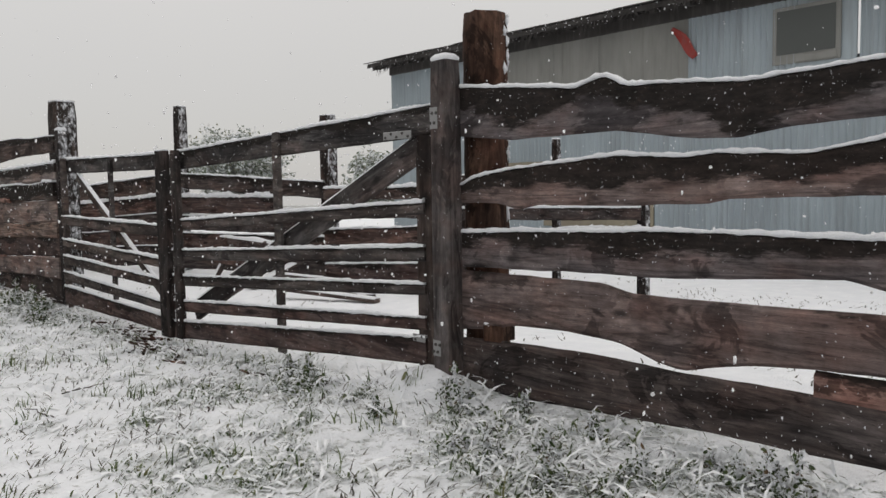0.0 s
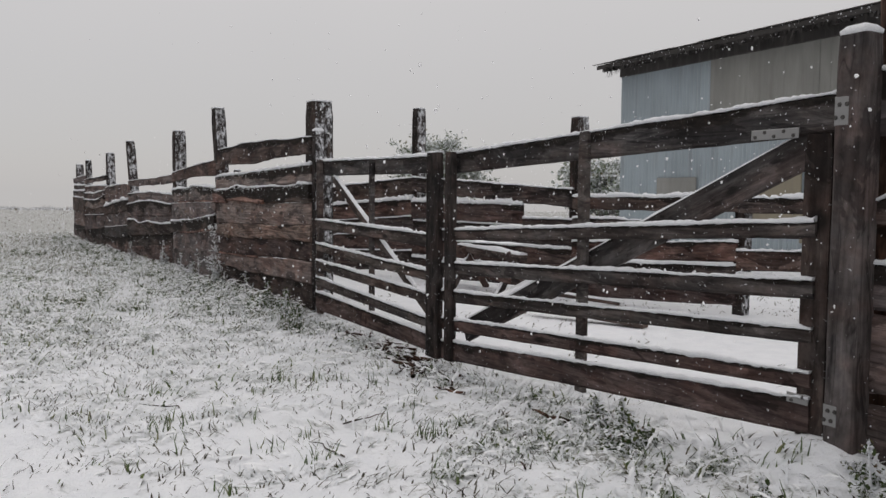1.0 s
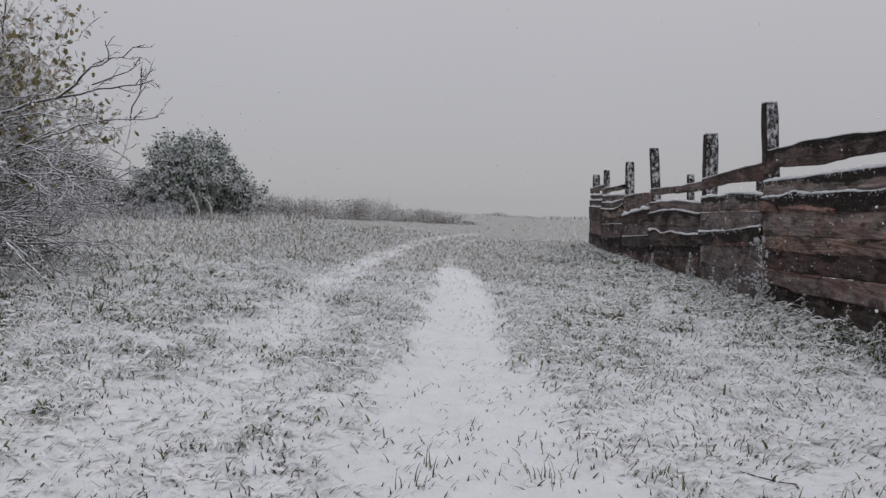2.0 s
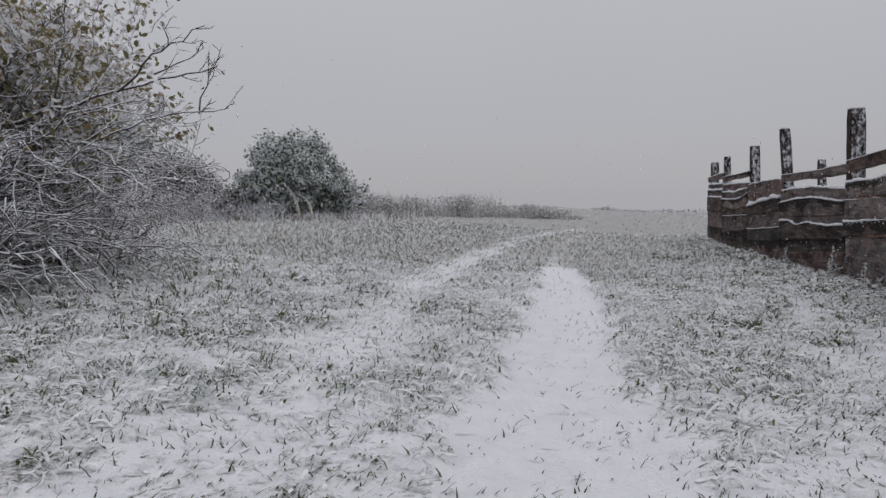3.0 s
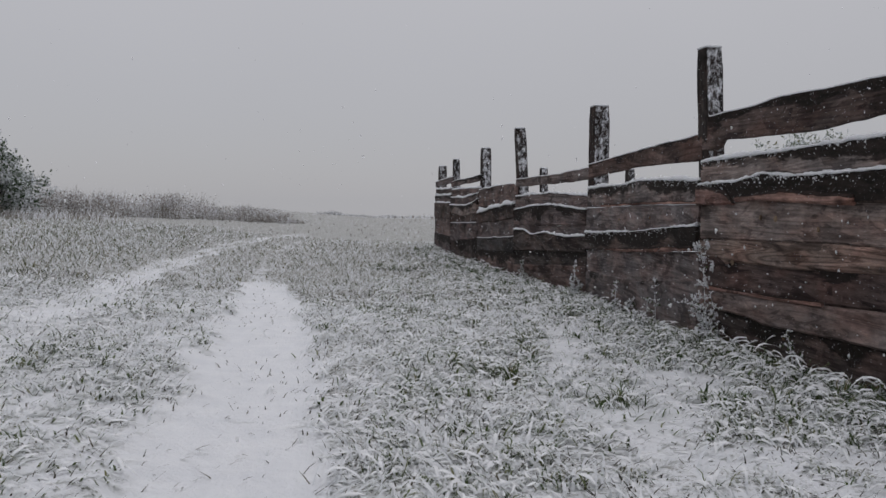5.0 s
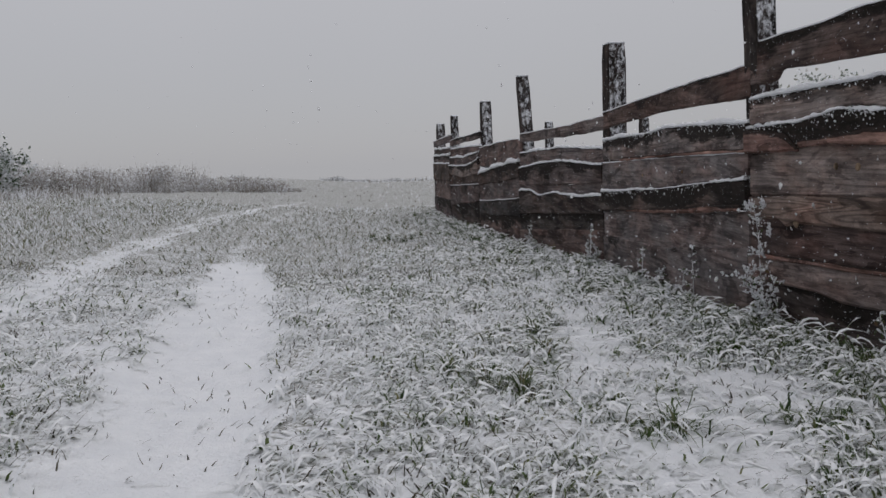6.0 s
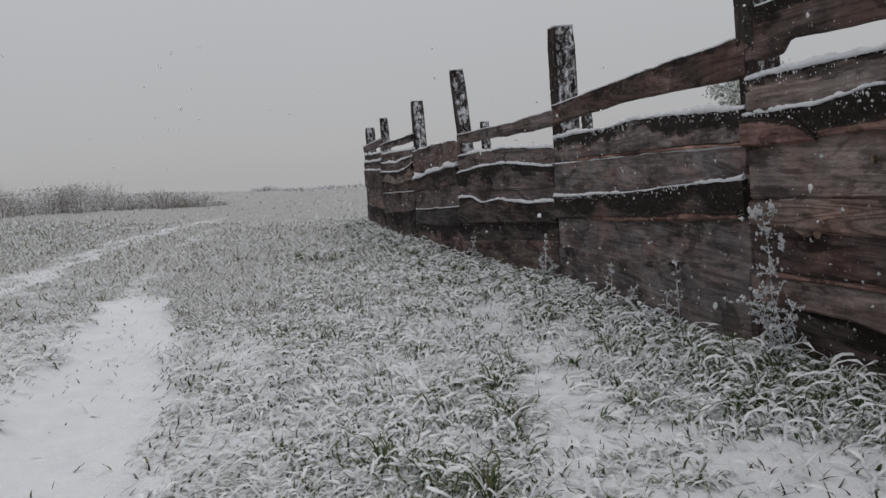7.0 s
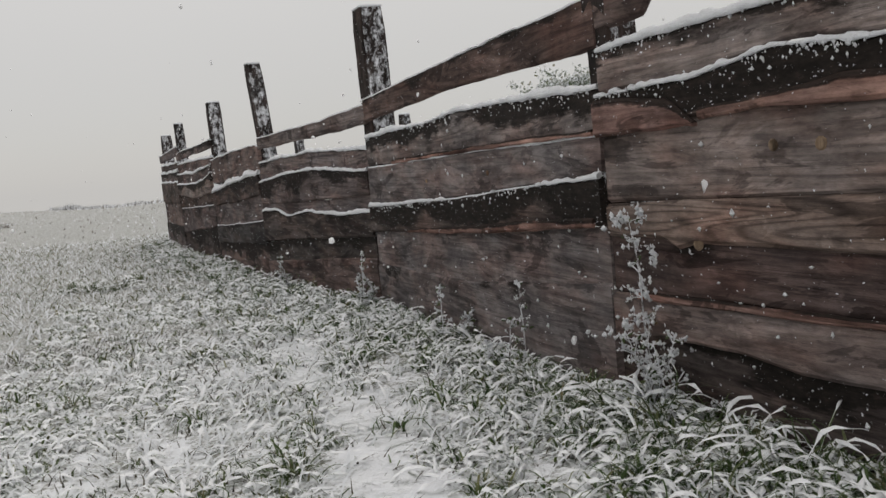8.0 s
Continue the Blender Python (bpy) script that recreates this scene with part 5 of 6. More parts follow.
def long_limbs(seed):
    """Bare limbs that reach out of the thicket over the verge."""
    rr = random.Random(seed)
    ob = base("tree", -7.6, 11.8, ground_z(-7.6, 11.8), "dark bare limbs edged with snow reaching from the thicket", "tree")
    verts, faces, ends, tv, tf = [], [], [], [], []
    boughs = [
        (0.036, ((-7.9, 11.8, 1.0), (-7.4, 11.75, 2.2), (-6.45, 11.7, 2.4), (-5.7, 11.7, 2.54), (-5.25, 11.68, 2.62), (-4.56, 11.62, 2.72))),
        (0.017, ((-5.75, 11.7, 2.53), (-5.2, 11.45, 2.82), (-4.42, 11.16, 3.02))),
        (0.012, ((-5.3, 11.66, 2.68), (-5.0, 11.6, 2.75), (-4.75, 11.6, 2.88))),
        (0.025, ((-7.9, 11.8, 0.9), (-6.9, 11.9, 1.8), (-6.24, 12.0, 2.08), (-5.82, 12.2, 2.28), (-5.58, 12.3, 2.33), (-4.93, 12.49, 2.40))),
        (0.011, ((-5.26, 12.42, 2.38), (-5.14, 12.4, 2.65), (-5.03, 12.4, 2.88))),
        (0.022, ((-7.9, 11.7, 0.9), (-7.3, 11.7, 2.0), (-6.7, 11.7, 2.1), (-6.05, 11.7, 1.95), (-5.4, 11.7, 1.9), (-5.0, 11.7, 1.79))),
        (0.014, ((-6.05, 11.7, 1.95), (-5.65, 11.65, 1.67), (-5.4, 11.6, 1.48))),
        (0.022, ((-7.9, 11.6, 0.6), (-7.3, 11.6, 1.1), (-6.7, 11.6, 1.2), (-6.4, 11.6, 1.1), (-5.8, 11.6, 1.08), (-5.4, 11.6, 1.26))),
        (0.018, ((-7.9, 11.7, 0.8), (-7.2, 11.7, 1.7), (-6.5, 11.7, 1.74), (-5.95, 11.7, 1.5), (-5.25, 11.7, 1.56))),
        (0.018, ((-6.6, 11.7, 2.36), (-6.45, 11.7, 3.0), (-6.3, 11.65, 3.9))),
    ]
    for _ in range(9):
        z = rr.uniform(0.7, 3.9)
        tip = (rr.uniform(-6.6, -5.7) - 0.12 * abs(z - 2.0), rr.uniform(10.2, 12.4), z)
        boughs.append((0.02, ((-8.0, 11.7, 0.5), (-7.5 + rr.gauss(0, 0.1), 11.8 + rr.gauss(0, 0.15), z * rr.uniform(0.4, 0.8) + 0.5), tip)))
    for radius, way in boughs:
        pts = []
        for a, b in zip(way[:-1], way[1:]):
            a, b = Vector(a), Vector(b)
            n = max(2, int((b - a).length / 0.16))
            pts += [a.lerp(b, i / n) + Vector((rr.gauss(0, 0.012), rr.gauss(0, 0.02), rr.gauss(0, 0.016))) for i in range(n)]
        pts.append(Vector(way[-1]))
        tube(pts, [max(radius * (1 - 0.8 * i / len(pts)), 0.006) for i in range(len(pts))], 6, verts, faces)
        for i in range(len(pts) // 3, len(pts) - 1):
            for _ in range(rr.choice((0, 1, 1, 2))):
                d = (pts[i + 1] - pts[i]).normalized() + Vector((rr.gauss(0, 0.45), rr.gauss(0, 0.45), rr.gauss(0.2, 0.4)))
                reach = rr.uniform(0.15, 0.55) * (1.0 - 0.55 * i / len(pts))
                grow(rr, tv, tf, ends, pts[i].lerp(pts[i + 1], rr.random()), d.normalized(), reach, 0.009, 1, 0.0, 0.2, (0, 2), 4, 0.0045)
    part("trunk", mesh("trunk", verts, faces, BARK, True), ob, None, "dark limbs with snow on their upper sides")
    tagged(part("brushwood", mesh("brushwood", tv, tf, THICKET, True), ob, None, "fine twigs white with snow"), kind="stuff")


long_limbs(3)
# the pale-stemmed round bush and its neighbours at the bend
round_bush = shrub("tree", "round leafy bush, dark green leaves tipped with snow, pale stems", "tree", -13.9, 33.8, 88, 40, 2.2, 0.045, 0.92, -0.02, (0, 6, 7, 6), 3, BARK, LEAF_BUSH, 0.12, 0.66, 0.05, None, 0.17, 0.07)
for k, (dx, lean) in enumerate(((0.85, -0.6), (1.35, -0.42))):
    zz = ground_z(-13.9, 32.2)
    verts, faces = [], []
    tube([Vector((-13.5 + dx + lean * u * u, 31.3 + 0.35 * u, zz - 0.05 + (1.25 - 0.4 * k) * u)) for u in (0, 0.25, 0.5, 0.75, 1.0)], [0.045, 0.042, 0.036, 0.028, 0.018], 7, verts, faces)
    part("limb", mesh("limb", verts, faces, PALE_BARK, True), round_bush, None, "pale bare stem")
shrub("tree", "tall leafy tree behind the thicket, snow on its leaves", "tree", -20.6, 31.4, 9, 12, 2.95, 0.07, 0.26, 0.0, (0, 5, 6, 6), 3, BARK, LEAF_BUSH, 0.14, 0.5, 1.6, None, 0.12, 0.10)
shrub("hedge", "dense dark tangle of leafless climber, capped with snow", "hedge", -17.2, 30.6, 10, 80, 1.75, 0.03, 0.26, -0.03, (0, 6, 8, 5), 2, BARK, LEAF_DEAD, 0.09, 0.2, 0.3, None, 0.2, 0.08, 0.007)
shrub("hedge", "small dark bare bush beside the round one", "hedge", -15.65, 31.9, 11, 50, 0.9, 0.025, 0.5, -0.03, (0, 7, 8, 5), 2, BARK, LEAF_DEAD, 0.09, 0.15, 0.1, None, 0.22, 0.08, 0.006)
shrub("hedge", "low dense hedge of bare snowy twigs", "hedge", -17.6, 25.0, 13, 50, 1.9, 0.025, 1.2, -0.12, (0, 8, 9, 5), 2, TWIG, None, 0.08, 0, 0, None, 0.2, 0.05, 0.006)
shrub("hedge", "low snowy brambles under the round bush", "hedge", -14.3, 31.2, 14, 46, 0.85, 0.02, 1.6, -0.16, (0, 8, 8, 5), 2, TWIG, None, 0.08, 0, 0, None, 0.2, 0.05, 0.006)
shrub("hedge", "low snowy brambles at the foot of the climber", "hedge", -15.8, 28.6, 17, 46, 1.2, 0.02, 1.6, -0.16, (0, 8, 8, 5), 2, TWIG, None, 0.08, 0, 0, None, 0.2, 0.05, 0.006)
# bushes far beyond the yard
for i, (x, y, s, l) in enumerate(((28.0, 56.5, 34, 3.75), (27.0, 36.0, 18, 2.4))):
    shrub("bush", "distant leafy bush under snow behind the pens", "bush", x, y, 20 + i, s, l, 0.05, 0.42, -0.01, (0, 6, 6, 5), 3, BARK, LEAF_GREEN, 0.24, 0.45, 0.2, None, 0.13, 0.16)


# ---- grass ----
def blades(name, x, y, length, width, bend, mat, seed, segs, label, lift=0.0, lean=(0.15, 0.75), turn=None, curl=0.2, crumple=0.15, load=0.0, lump=0.007):
    """Bent grass blades rooted at x, y: each a narrow curved strip."""
    r = np.random.RandomState(seed)
    n = len(x)
    z = height(x, y) - 0.01 + lift
    a = 0.7 + 1.1 * np.sin(x * 2.3 + 2 * np.sin(y * 1.9)) + 0.8 * np.sin(y * 3.1 + 2 * np.sin(x * 1.7)) + r.normal(0, 1.0, n)
    a = a if turn is None else turn
    dx, dy = np.cos(a), np.sin(a)
    start = r.uniform(lean[0], lean[1], n)
    pts = []
    px, py, pz = x.copy(), y.copy(), z.copy()
    ang = start.copy()
    step = length / segs
    pts.append((px, py, pz))
    dirs = [(dx, dy)]
    for _ in range(segs):
        a = a + r.normal(0, curl, n)
        dx, dy = np.cos(a), np.sin(a)
        dirs.append((dx, dy))
        px, py, pz = px + dx * np.sin(ang) * step, py + dy * np.sin(ang) * step, np.maximum(pz + np.cos(ang) * step, z + 0.012)
        ang = np.minimum(ang + bend * r.uniform(0.5, 1.5, n), 2.6)
        pts.append((px, py, pz))
    v = []
    for i, (qx, qy, qz) in enumerate(pts):
        w = width * (1 - 0.85 * (i / segs) ** 1.5) / 2 * r.uniform(1 - crumple, 1 + crumple, n)
        dx, dy = dirs[i]
        v.append(np.stack([qx - dy * w, qy + dx * w, qz], 1))
        v.append(np.stack([qx + dy * w, qy - dx * w, qz], 1))
    k = 2 * (segs + 1)
    verts = np.stack(v, 1).reshape(-1, 3)
    i = np.arange(n)[:, None] * k
    faces = np.concatenate([i + np.array([[2 * s, 2 * s + 1, 2 * s + 3, 2 * s + 2]]) for s in range(segs)], 0)
    tagged(part(name, mesh(name, verts, faces, mat)), label, "grass", kind="stuff")
    if load <= 0:
        return
    # wet snow lying along the upper side of some blades: a lumpy ridge, three points a section
    keep = np.nonzero(r.uniform(0, 1, n) < load)[0]
    m = len(keep)
    rows = []
    for i in range(segs + 1):
        qx, qy, qz = (q[keep] for q in pts[i])
        dx, dy = (q[keep] for q in dirs[i])
        fat = np.maximum(r.uniform(-0.55, 1.25, m), 0.02) * (0.1 if i in (0, segs) else 1.0)
        w = (width[keep] * 0.5 + 0.004) * fat
        rows += [np.stack([qx - dy * w, qy + dx * w, qz - 0.001], 1), np.stack([qx, qy, qz + 0.002 + lump * fat], 1), np.stack([qx + dy * w, qy - dx * w, qz - 0.001], 1)]
    k = 3 * (segs + 1)
    i = np.arange(m)[:, None] * k
    faces = np.concatenate([i + np.array([[3 * s + a, 3 * s + a + 1, 3 * s + a + 4, 3 * s + a + 3]]) for s in range(segs) for a in (0, 1)], 0)
    tagged(part("snow_on_grass", mesh("snow_on_grass", np.stack(rows, 1).reshape(-1, 3), faces, LOOSE_SNOW, True)), "lumps of wet snow lying along bent grass blades", "snow", kind="stuff")


def scatter(n, x0, x1, y0, y1, seed, power=1.0, clump=3.0):
    r = np.random.RandomState(seed)
    x, y = r.uniform(x0, x1, n), r.uniform(y0, y1, n)
    d = density(x, y) ** power
    # before the gate the snow lies whole between separate bunches
    gate = np.exp(-((x - 1.0) ** 2 / 7.0 + (y - 5.2) ** 2 / 10.0))
    bunch = lumps(x, y, clump) * (1 - 0.6 * smooth01((y - 14) / 8))
    keep = r.uniform(0, 1, n) < d * ((1 - gate) * np.clip(0.6 + 0.4 * bunch, 0.2, 1.0) + gate * np.clip(0.25 + 0.95 * bunch, 0.04, 1.0))
    return x[keep], y[keep]


def lay_grass():
    # short turf showing through the snow
    x, y = scatter(150000, -5.5, 3.9, 1.5, 17, 1, 1.2)
    r = np.random.RandomState(2)
    blades("turf_grass", x, y, r.uniform(0.05, 0.23, len(x)), r.uniform(0.007, 0.019, len(x)), 0.45, GRASS, 3, 4, "short frosted grass poking through thin snow", 0.0, (0.45, 1.4), load=0.3, lump=0.005)
    x, y = scatter(90000, -9, 2.6, 17, 32, 4, 1.1)
    r = np.random.RandomState(5)
    blades("turf_grass", x, y, r.uniform(0.08, 0.2, len(x)), r.uniform(0.009, 0.018, len(x)), 0.5, GRASS_FAR, 6, 2, "short frosted grass of the further field", 0.0, (0.7, 1.45), r.uniform(0, 6.28, len(x)))
    x, y = scatter(65000, -16, -5, 6, 34, 7, 1.0)
    r = np.random.RandomState(8)
    blades("turf_grass", x, y, r.uniform(0.1, 0.24, len(x)), r.uniform(0.010, 0.018, len(x)), 0.5, GRASS_FAR, 9, 2, "short frosted grass on the bank", 0.0, (0.6, 1.4), r.uniform(0, 6.28, len(x)))
    x, y = scatter(12000, -40, 40, 31, 72, 12, 1.0)
    r = np.random.RandomState(13)
    blades("turf_grass", x, y, r.uniform(0.06, 0.13, len(x)), r.uniform(0.03, 0.06, len(x)), 0.5, STRAW, 14, 1, "frosted grass of the far field", 0.0, (0.4, 1.2))
    # arching tussocks, each a fountain of blades
    for k, (x0, x1, y0, y1, tufts, per, lo, hi, foot, mat) in enumerate((
            (0, 0, 10.5, 18, 520, 24, 0.10, 0.30, True, GRASS_FOOT), (0, 0, 18, 29, 240, 20, 0.16, 0.36, True, GRASS_FOOT), (-0.3, 2.1, 9.5, 20, 760, 20, 0.07, 0.20, False, GRASS_LONG),
            (-4.8, -1.7, 4, 14, 520, 16, 0.08, 0.22, False, GRASS_GREEN), (0.9, 3.4, 1.6, 6.2, 700, 16, 0.06, 0.18, False, GRASS_GREEN), (2.84, 3.06, 6.7, 10.4, 90, 16, 0.05, 0.15, False, GRASS_GREEN), (-1.5, 2.6, 3.0, 9, 120, 12, 0.06, 0.17, False, GRASS_GREEN), (-9, -4.4, 6.5, 16, 460, 24, 0.15, 0.38, False, GRASS_LONG), (0.6, 2.75, 10.2, 21, 150, 22, 0.10, 0.26, False, GRASS_HEAP), (2.1, 2.95, 8.8, 12.6, 90, 24, 0.08, 0.24, False, GRASS_HEAP))):
        r = np.random.RandomState(40 + k)
        cx, cy = r.uniform(x0, x1, tufts), r.uniform(y0, y1, tufts)
        if foot:
            cx = fence_x(cy) - 0.08 - np.abs(r.normal(0, 0.36, tufts)) * (0.6 + 0.6 * np.sin(cy * 2.3) ** 2)
        else:
            keep = density(cx, cy) * np.clip(0.6 + 0.5 * lumps(cx, cy), 0.1, 1) > 0.40
            cx, cy = cx[keep], cy[keep]
        n = len(cx)
        size = r.uniform(0.6, 1.15, n)
        a = r.uniform(0, 2 * math.pi, (n, per))
        rad = np.abs(r.normal(0, 0.045, (n, per)))
        x, y = (cx[:, None] + np.cos(a) * rad).ravel(), (cy[:, None] + np.sin(a) * rad).ravel()
        length = (r.uniform(lo, hi, (n, per)) * size[:, None]).ravel()
        blades("grass_tuft", x, y, length, r.uniform(0.005, 0.015, len(x)), 0.38, mat, 60 + k, 7, "arching tufts of coarse grass weighed down by snow", 0.0, (0.1, 0.9), (a + r.normal(0, 0.35, (n, per))).ravel(), 0.45, 0.4, {GRASS_GREEN: 0.22, GRASS_FOOT: 0.36}.get(mat, 0.46), 0.008 if mat is GRASS_GREEN else 0.010)
    # the big tussocks heaped against the fence
    r = np.random.RandomState(97)
    heap = np.array([(2.50, 13.50, 0.46), (2.40, 13.75, 0.40), (2.60, 13.15, 0.42), (2.64, 12.80, 0.42), (2.56, 13.62, 0.46), (2.48, 13.30, 0.34), (2.50, 12.95, 0.36), (2.56, 12.40, 0.40), (2.62, 12.05, 0.38), (2.44, 14.05, 0.34), (2.38, 14.50, 0.34), (2.34, 14.95, 0.32), (2.66, 11.60, 0.36), (2.70, 11.20, 0.34)])
    at = np.repeat(np.arange(len(heap)), 95)
    a, rad = r.uniform(0, 2 * math.pi, len(at)), np.abs(r.normal(0, 0.08, len(at)))
    blades("grass_tuft", heap[at, 0] + np.cos(a) * rad, heap[at, 1] + np.sin(a) * rad, heap[at, 2] * r.uniform(0.4, 1.1, len(at)), r.uniform(0.005, 0.013, len(at)), 0.33, GRASS_HEAP, 98, 8, "tall arching tussocks laden with snow against the fence", 0.0, (0.0, 0.7), a + r.normal(0, 0.4, len(at)), 0.5, 0.4, 0.32, 0.011)
    # darker tussocks standing out of the turf between the track and the fence
    r = np.random.RandomState(99)
    tuft = np.array([(0.0, 21.6, 0.30), (-0.25, 21.9, 0.26), (0.3, 21.4, 0.28), (0.55, 22.2, 0.26), (-0.23, 16.1, 0.22), (0.05, 15.8, 0.18), (0.30, 12.9, 0.24), (0.50, 12.65, 0.26), (0.66, 12.45, 0.24), (0.98, 13.4, 0.22), (1.02, 13.95, 0.22), (1.24, 11.7, 0.24), (1.18, 18.3, 0.24), (1.4, 18.0, 0.22), (1.5, 20.4, 0.26), (0.9, 16.6, 0.2), (1.7, 15.6, 0.24)])
    at = np.repeat(np.arange(len(tuft)), 85)
    a, rad = r.uniform(0, 2 * math.pi, len(at)), np.abs(r.normal(0, 0.10, len(at)))
    blades("grass_tuft", tuft[at, 0] + np.cos(a) * rad, tuft[at, 1] + np.sin(a) * rad, tuft[at, 2] * r.uniform(0.4, 1.15, len(at)), r.uniform(0.005, 0.013, len(at)), 0.3, GRASS_HEAP, 100, 7, "dark green tussocks standing out of the snowy turf", 0.0, (0.0, 0.8), a + r.normal(0, 0.4, len(at)), 0.4, 0.4, 0.25, 0.009)
    # upright stubble in small bunches before the gate
    r = np.random.RandomState(95)
    at = r.randint(0, 150, 1100)
    sx, sy = r.uniform(-1.2, 3.3, 150), r.uniform(2.0, 7.6, 150)
    x, y = sx[at] + r.normal(0, 0.05, 1100), sy[at] + r.normal(0, 0.05, 1100)
    blades("stubble", x, y, r.uniform(0.04, 0.13, 1100), r.uniform(0.005, 0.011, 1100), 0.22, GRASS_GREEN, 96, 4, "bunches of upright green stubble in the snow", 0.0, (0.0, 0.4))
    # dark bits of flattened leaf on the snow
    r = np.random.RandomState(91)
    n = 62000
    x, y = r.uniform(-5.5, 3.4, n), r.uniform(1.5, 18, n)
    keep = r.uniform(0, 1, n) < np.clip(0.07 + density(x, y) + 0.5 * np.exp(-((x - 1.2) ** 2 / 5.0 + (y - 6.0) ** 2 / 12.0)), 0, 1) * np.clip(0.6 + 0.4 * lumps(x, y, 2.2), 0.1, 1)
    x, y = x[keep], y[keep]
    blades("leaf_litter", x, y, r.uniform(0.015, 0.085, len(x)), r.uniform(0.004, 0.011, len(x)), 0.15, LITTER, 92, 2, "dark flattened grass bits lying on the snow", 0.012, (0.75, 1.5))
    x, y = r.uniform(3.6, 10, 5000), r.uniform(1, 13, 5000)
    keep = lumps(x, y, 1.7) > 0.1
    x, y = x[keep], y[keep]
    blades("leaf_litter", x, y, r.uniform(0.03, 0.10, len(x)), r.uniform(0.006, 0.014, len(x)), 0.15, LITTER, 93, 2, "dark straw bits on the snow of the yard", 0.012, (1.0, 1.5))
    # tall dead weeds on the bank at the bend of the track
    r = np.random.RandomState(20)
    n, tufts = 11000, 190
    at = r.randint(0, tufts, n)
    cu = r.uniform(0, 1.02, tufts)
    tall = np.interp(cu, [0, 0.15, 0.35, 0.5, 0.62, 0.72, 0.79, 0.84, 0.88, 0.93, 1.0], [1.1, 1.2, 1.2, 1.1, 1.2, 1.15, 0.6, 0.85, 0.35, 0.7, 0.15]) * r.uniform(0.3, 1.1, tufts)
    u, bush = cu[at], tall[at]
    x, y = -15 + 10.8 * u + (r.normal(0, 0.3, tufts))[at] + r.normal(0, 0.2, n), 36.5 + 7.4 * u + (r.normal(0, 0.9, tufts))[at] + r.normal(0, 0.2, n)
    blades("tall_weeds", x, y, r.uniform(0.25, 1.15, n) * bush, r.uniform(0.008, 0.020, n), 0.16, STRAW, 21, 3, "band of tall dead weeds whitened by frost", 0.0, (0.0, 0.55))
    heads = np.repeat(np.arange(n), 3)
    hz = height(x[heads], y[heads]) + r.uniform(0.03, 0.8, len(heads)) * bush[heads]
    heads = np.stack([x[heads] + r.normal(0, 0.12, len(heads)), y[heads] + r.normal(0, 0.12, len(heads)), hz], 1)
    tagged(part("weed_leaves", leaf_mesh("weed_leaves", heads, 0.07, STRAW, 24)), "withered leaves and seed heads of the frosted weeds", "weeds", kind="stuff")
    n = 5000
    u = r.uniform(0, 1, n)
    x, y = -22 + 12 * u + r.normal(0, 1.0, n), 24 + 11 * u + r.normal(0, 1.2, n)
    blades("tall_weeds", x, y, r.uniform(0.2, 0.5, n), r.uniform(0.012, 0.025, n), 0.3, STRAW, 22, 3, "dead weeds under the bushes of the bank")
    # a low far thicket, its crest just over the brow of the field, greyed for haze
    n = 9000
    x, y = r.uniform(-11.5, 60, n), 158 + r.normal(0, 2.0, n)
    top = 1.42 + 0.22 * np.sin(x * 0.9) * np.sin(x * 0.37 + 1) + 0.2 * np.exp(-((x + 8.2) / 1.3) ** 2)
    blades("far_thicket", x, y, top * r.uniform(0.6, 1.05, n), r.uniform(0.05, 0.16, n), 0.15, FAR_WOOD, 25, 3, "low thicket beyond the field's edge, its pale grey standing for haze", 0.0, (0.0, 0.5))
    n = 2200
    x, y = r.uniform(-60, 40, n), r.uniform(66, 74, n)
    blades("far_weeds", x, y, r.uniform(0.1, 0.28, n) * (1 + 0.6 * np.sin(x * 0.3)), r.uniform(0.05, 0.12, n), 0.2, STRAW, 23, 2, "thin line of dead weeds at the field's far edge")


lay_grass()


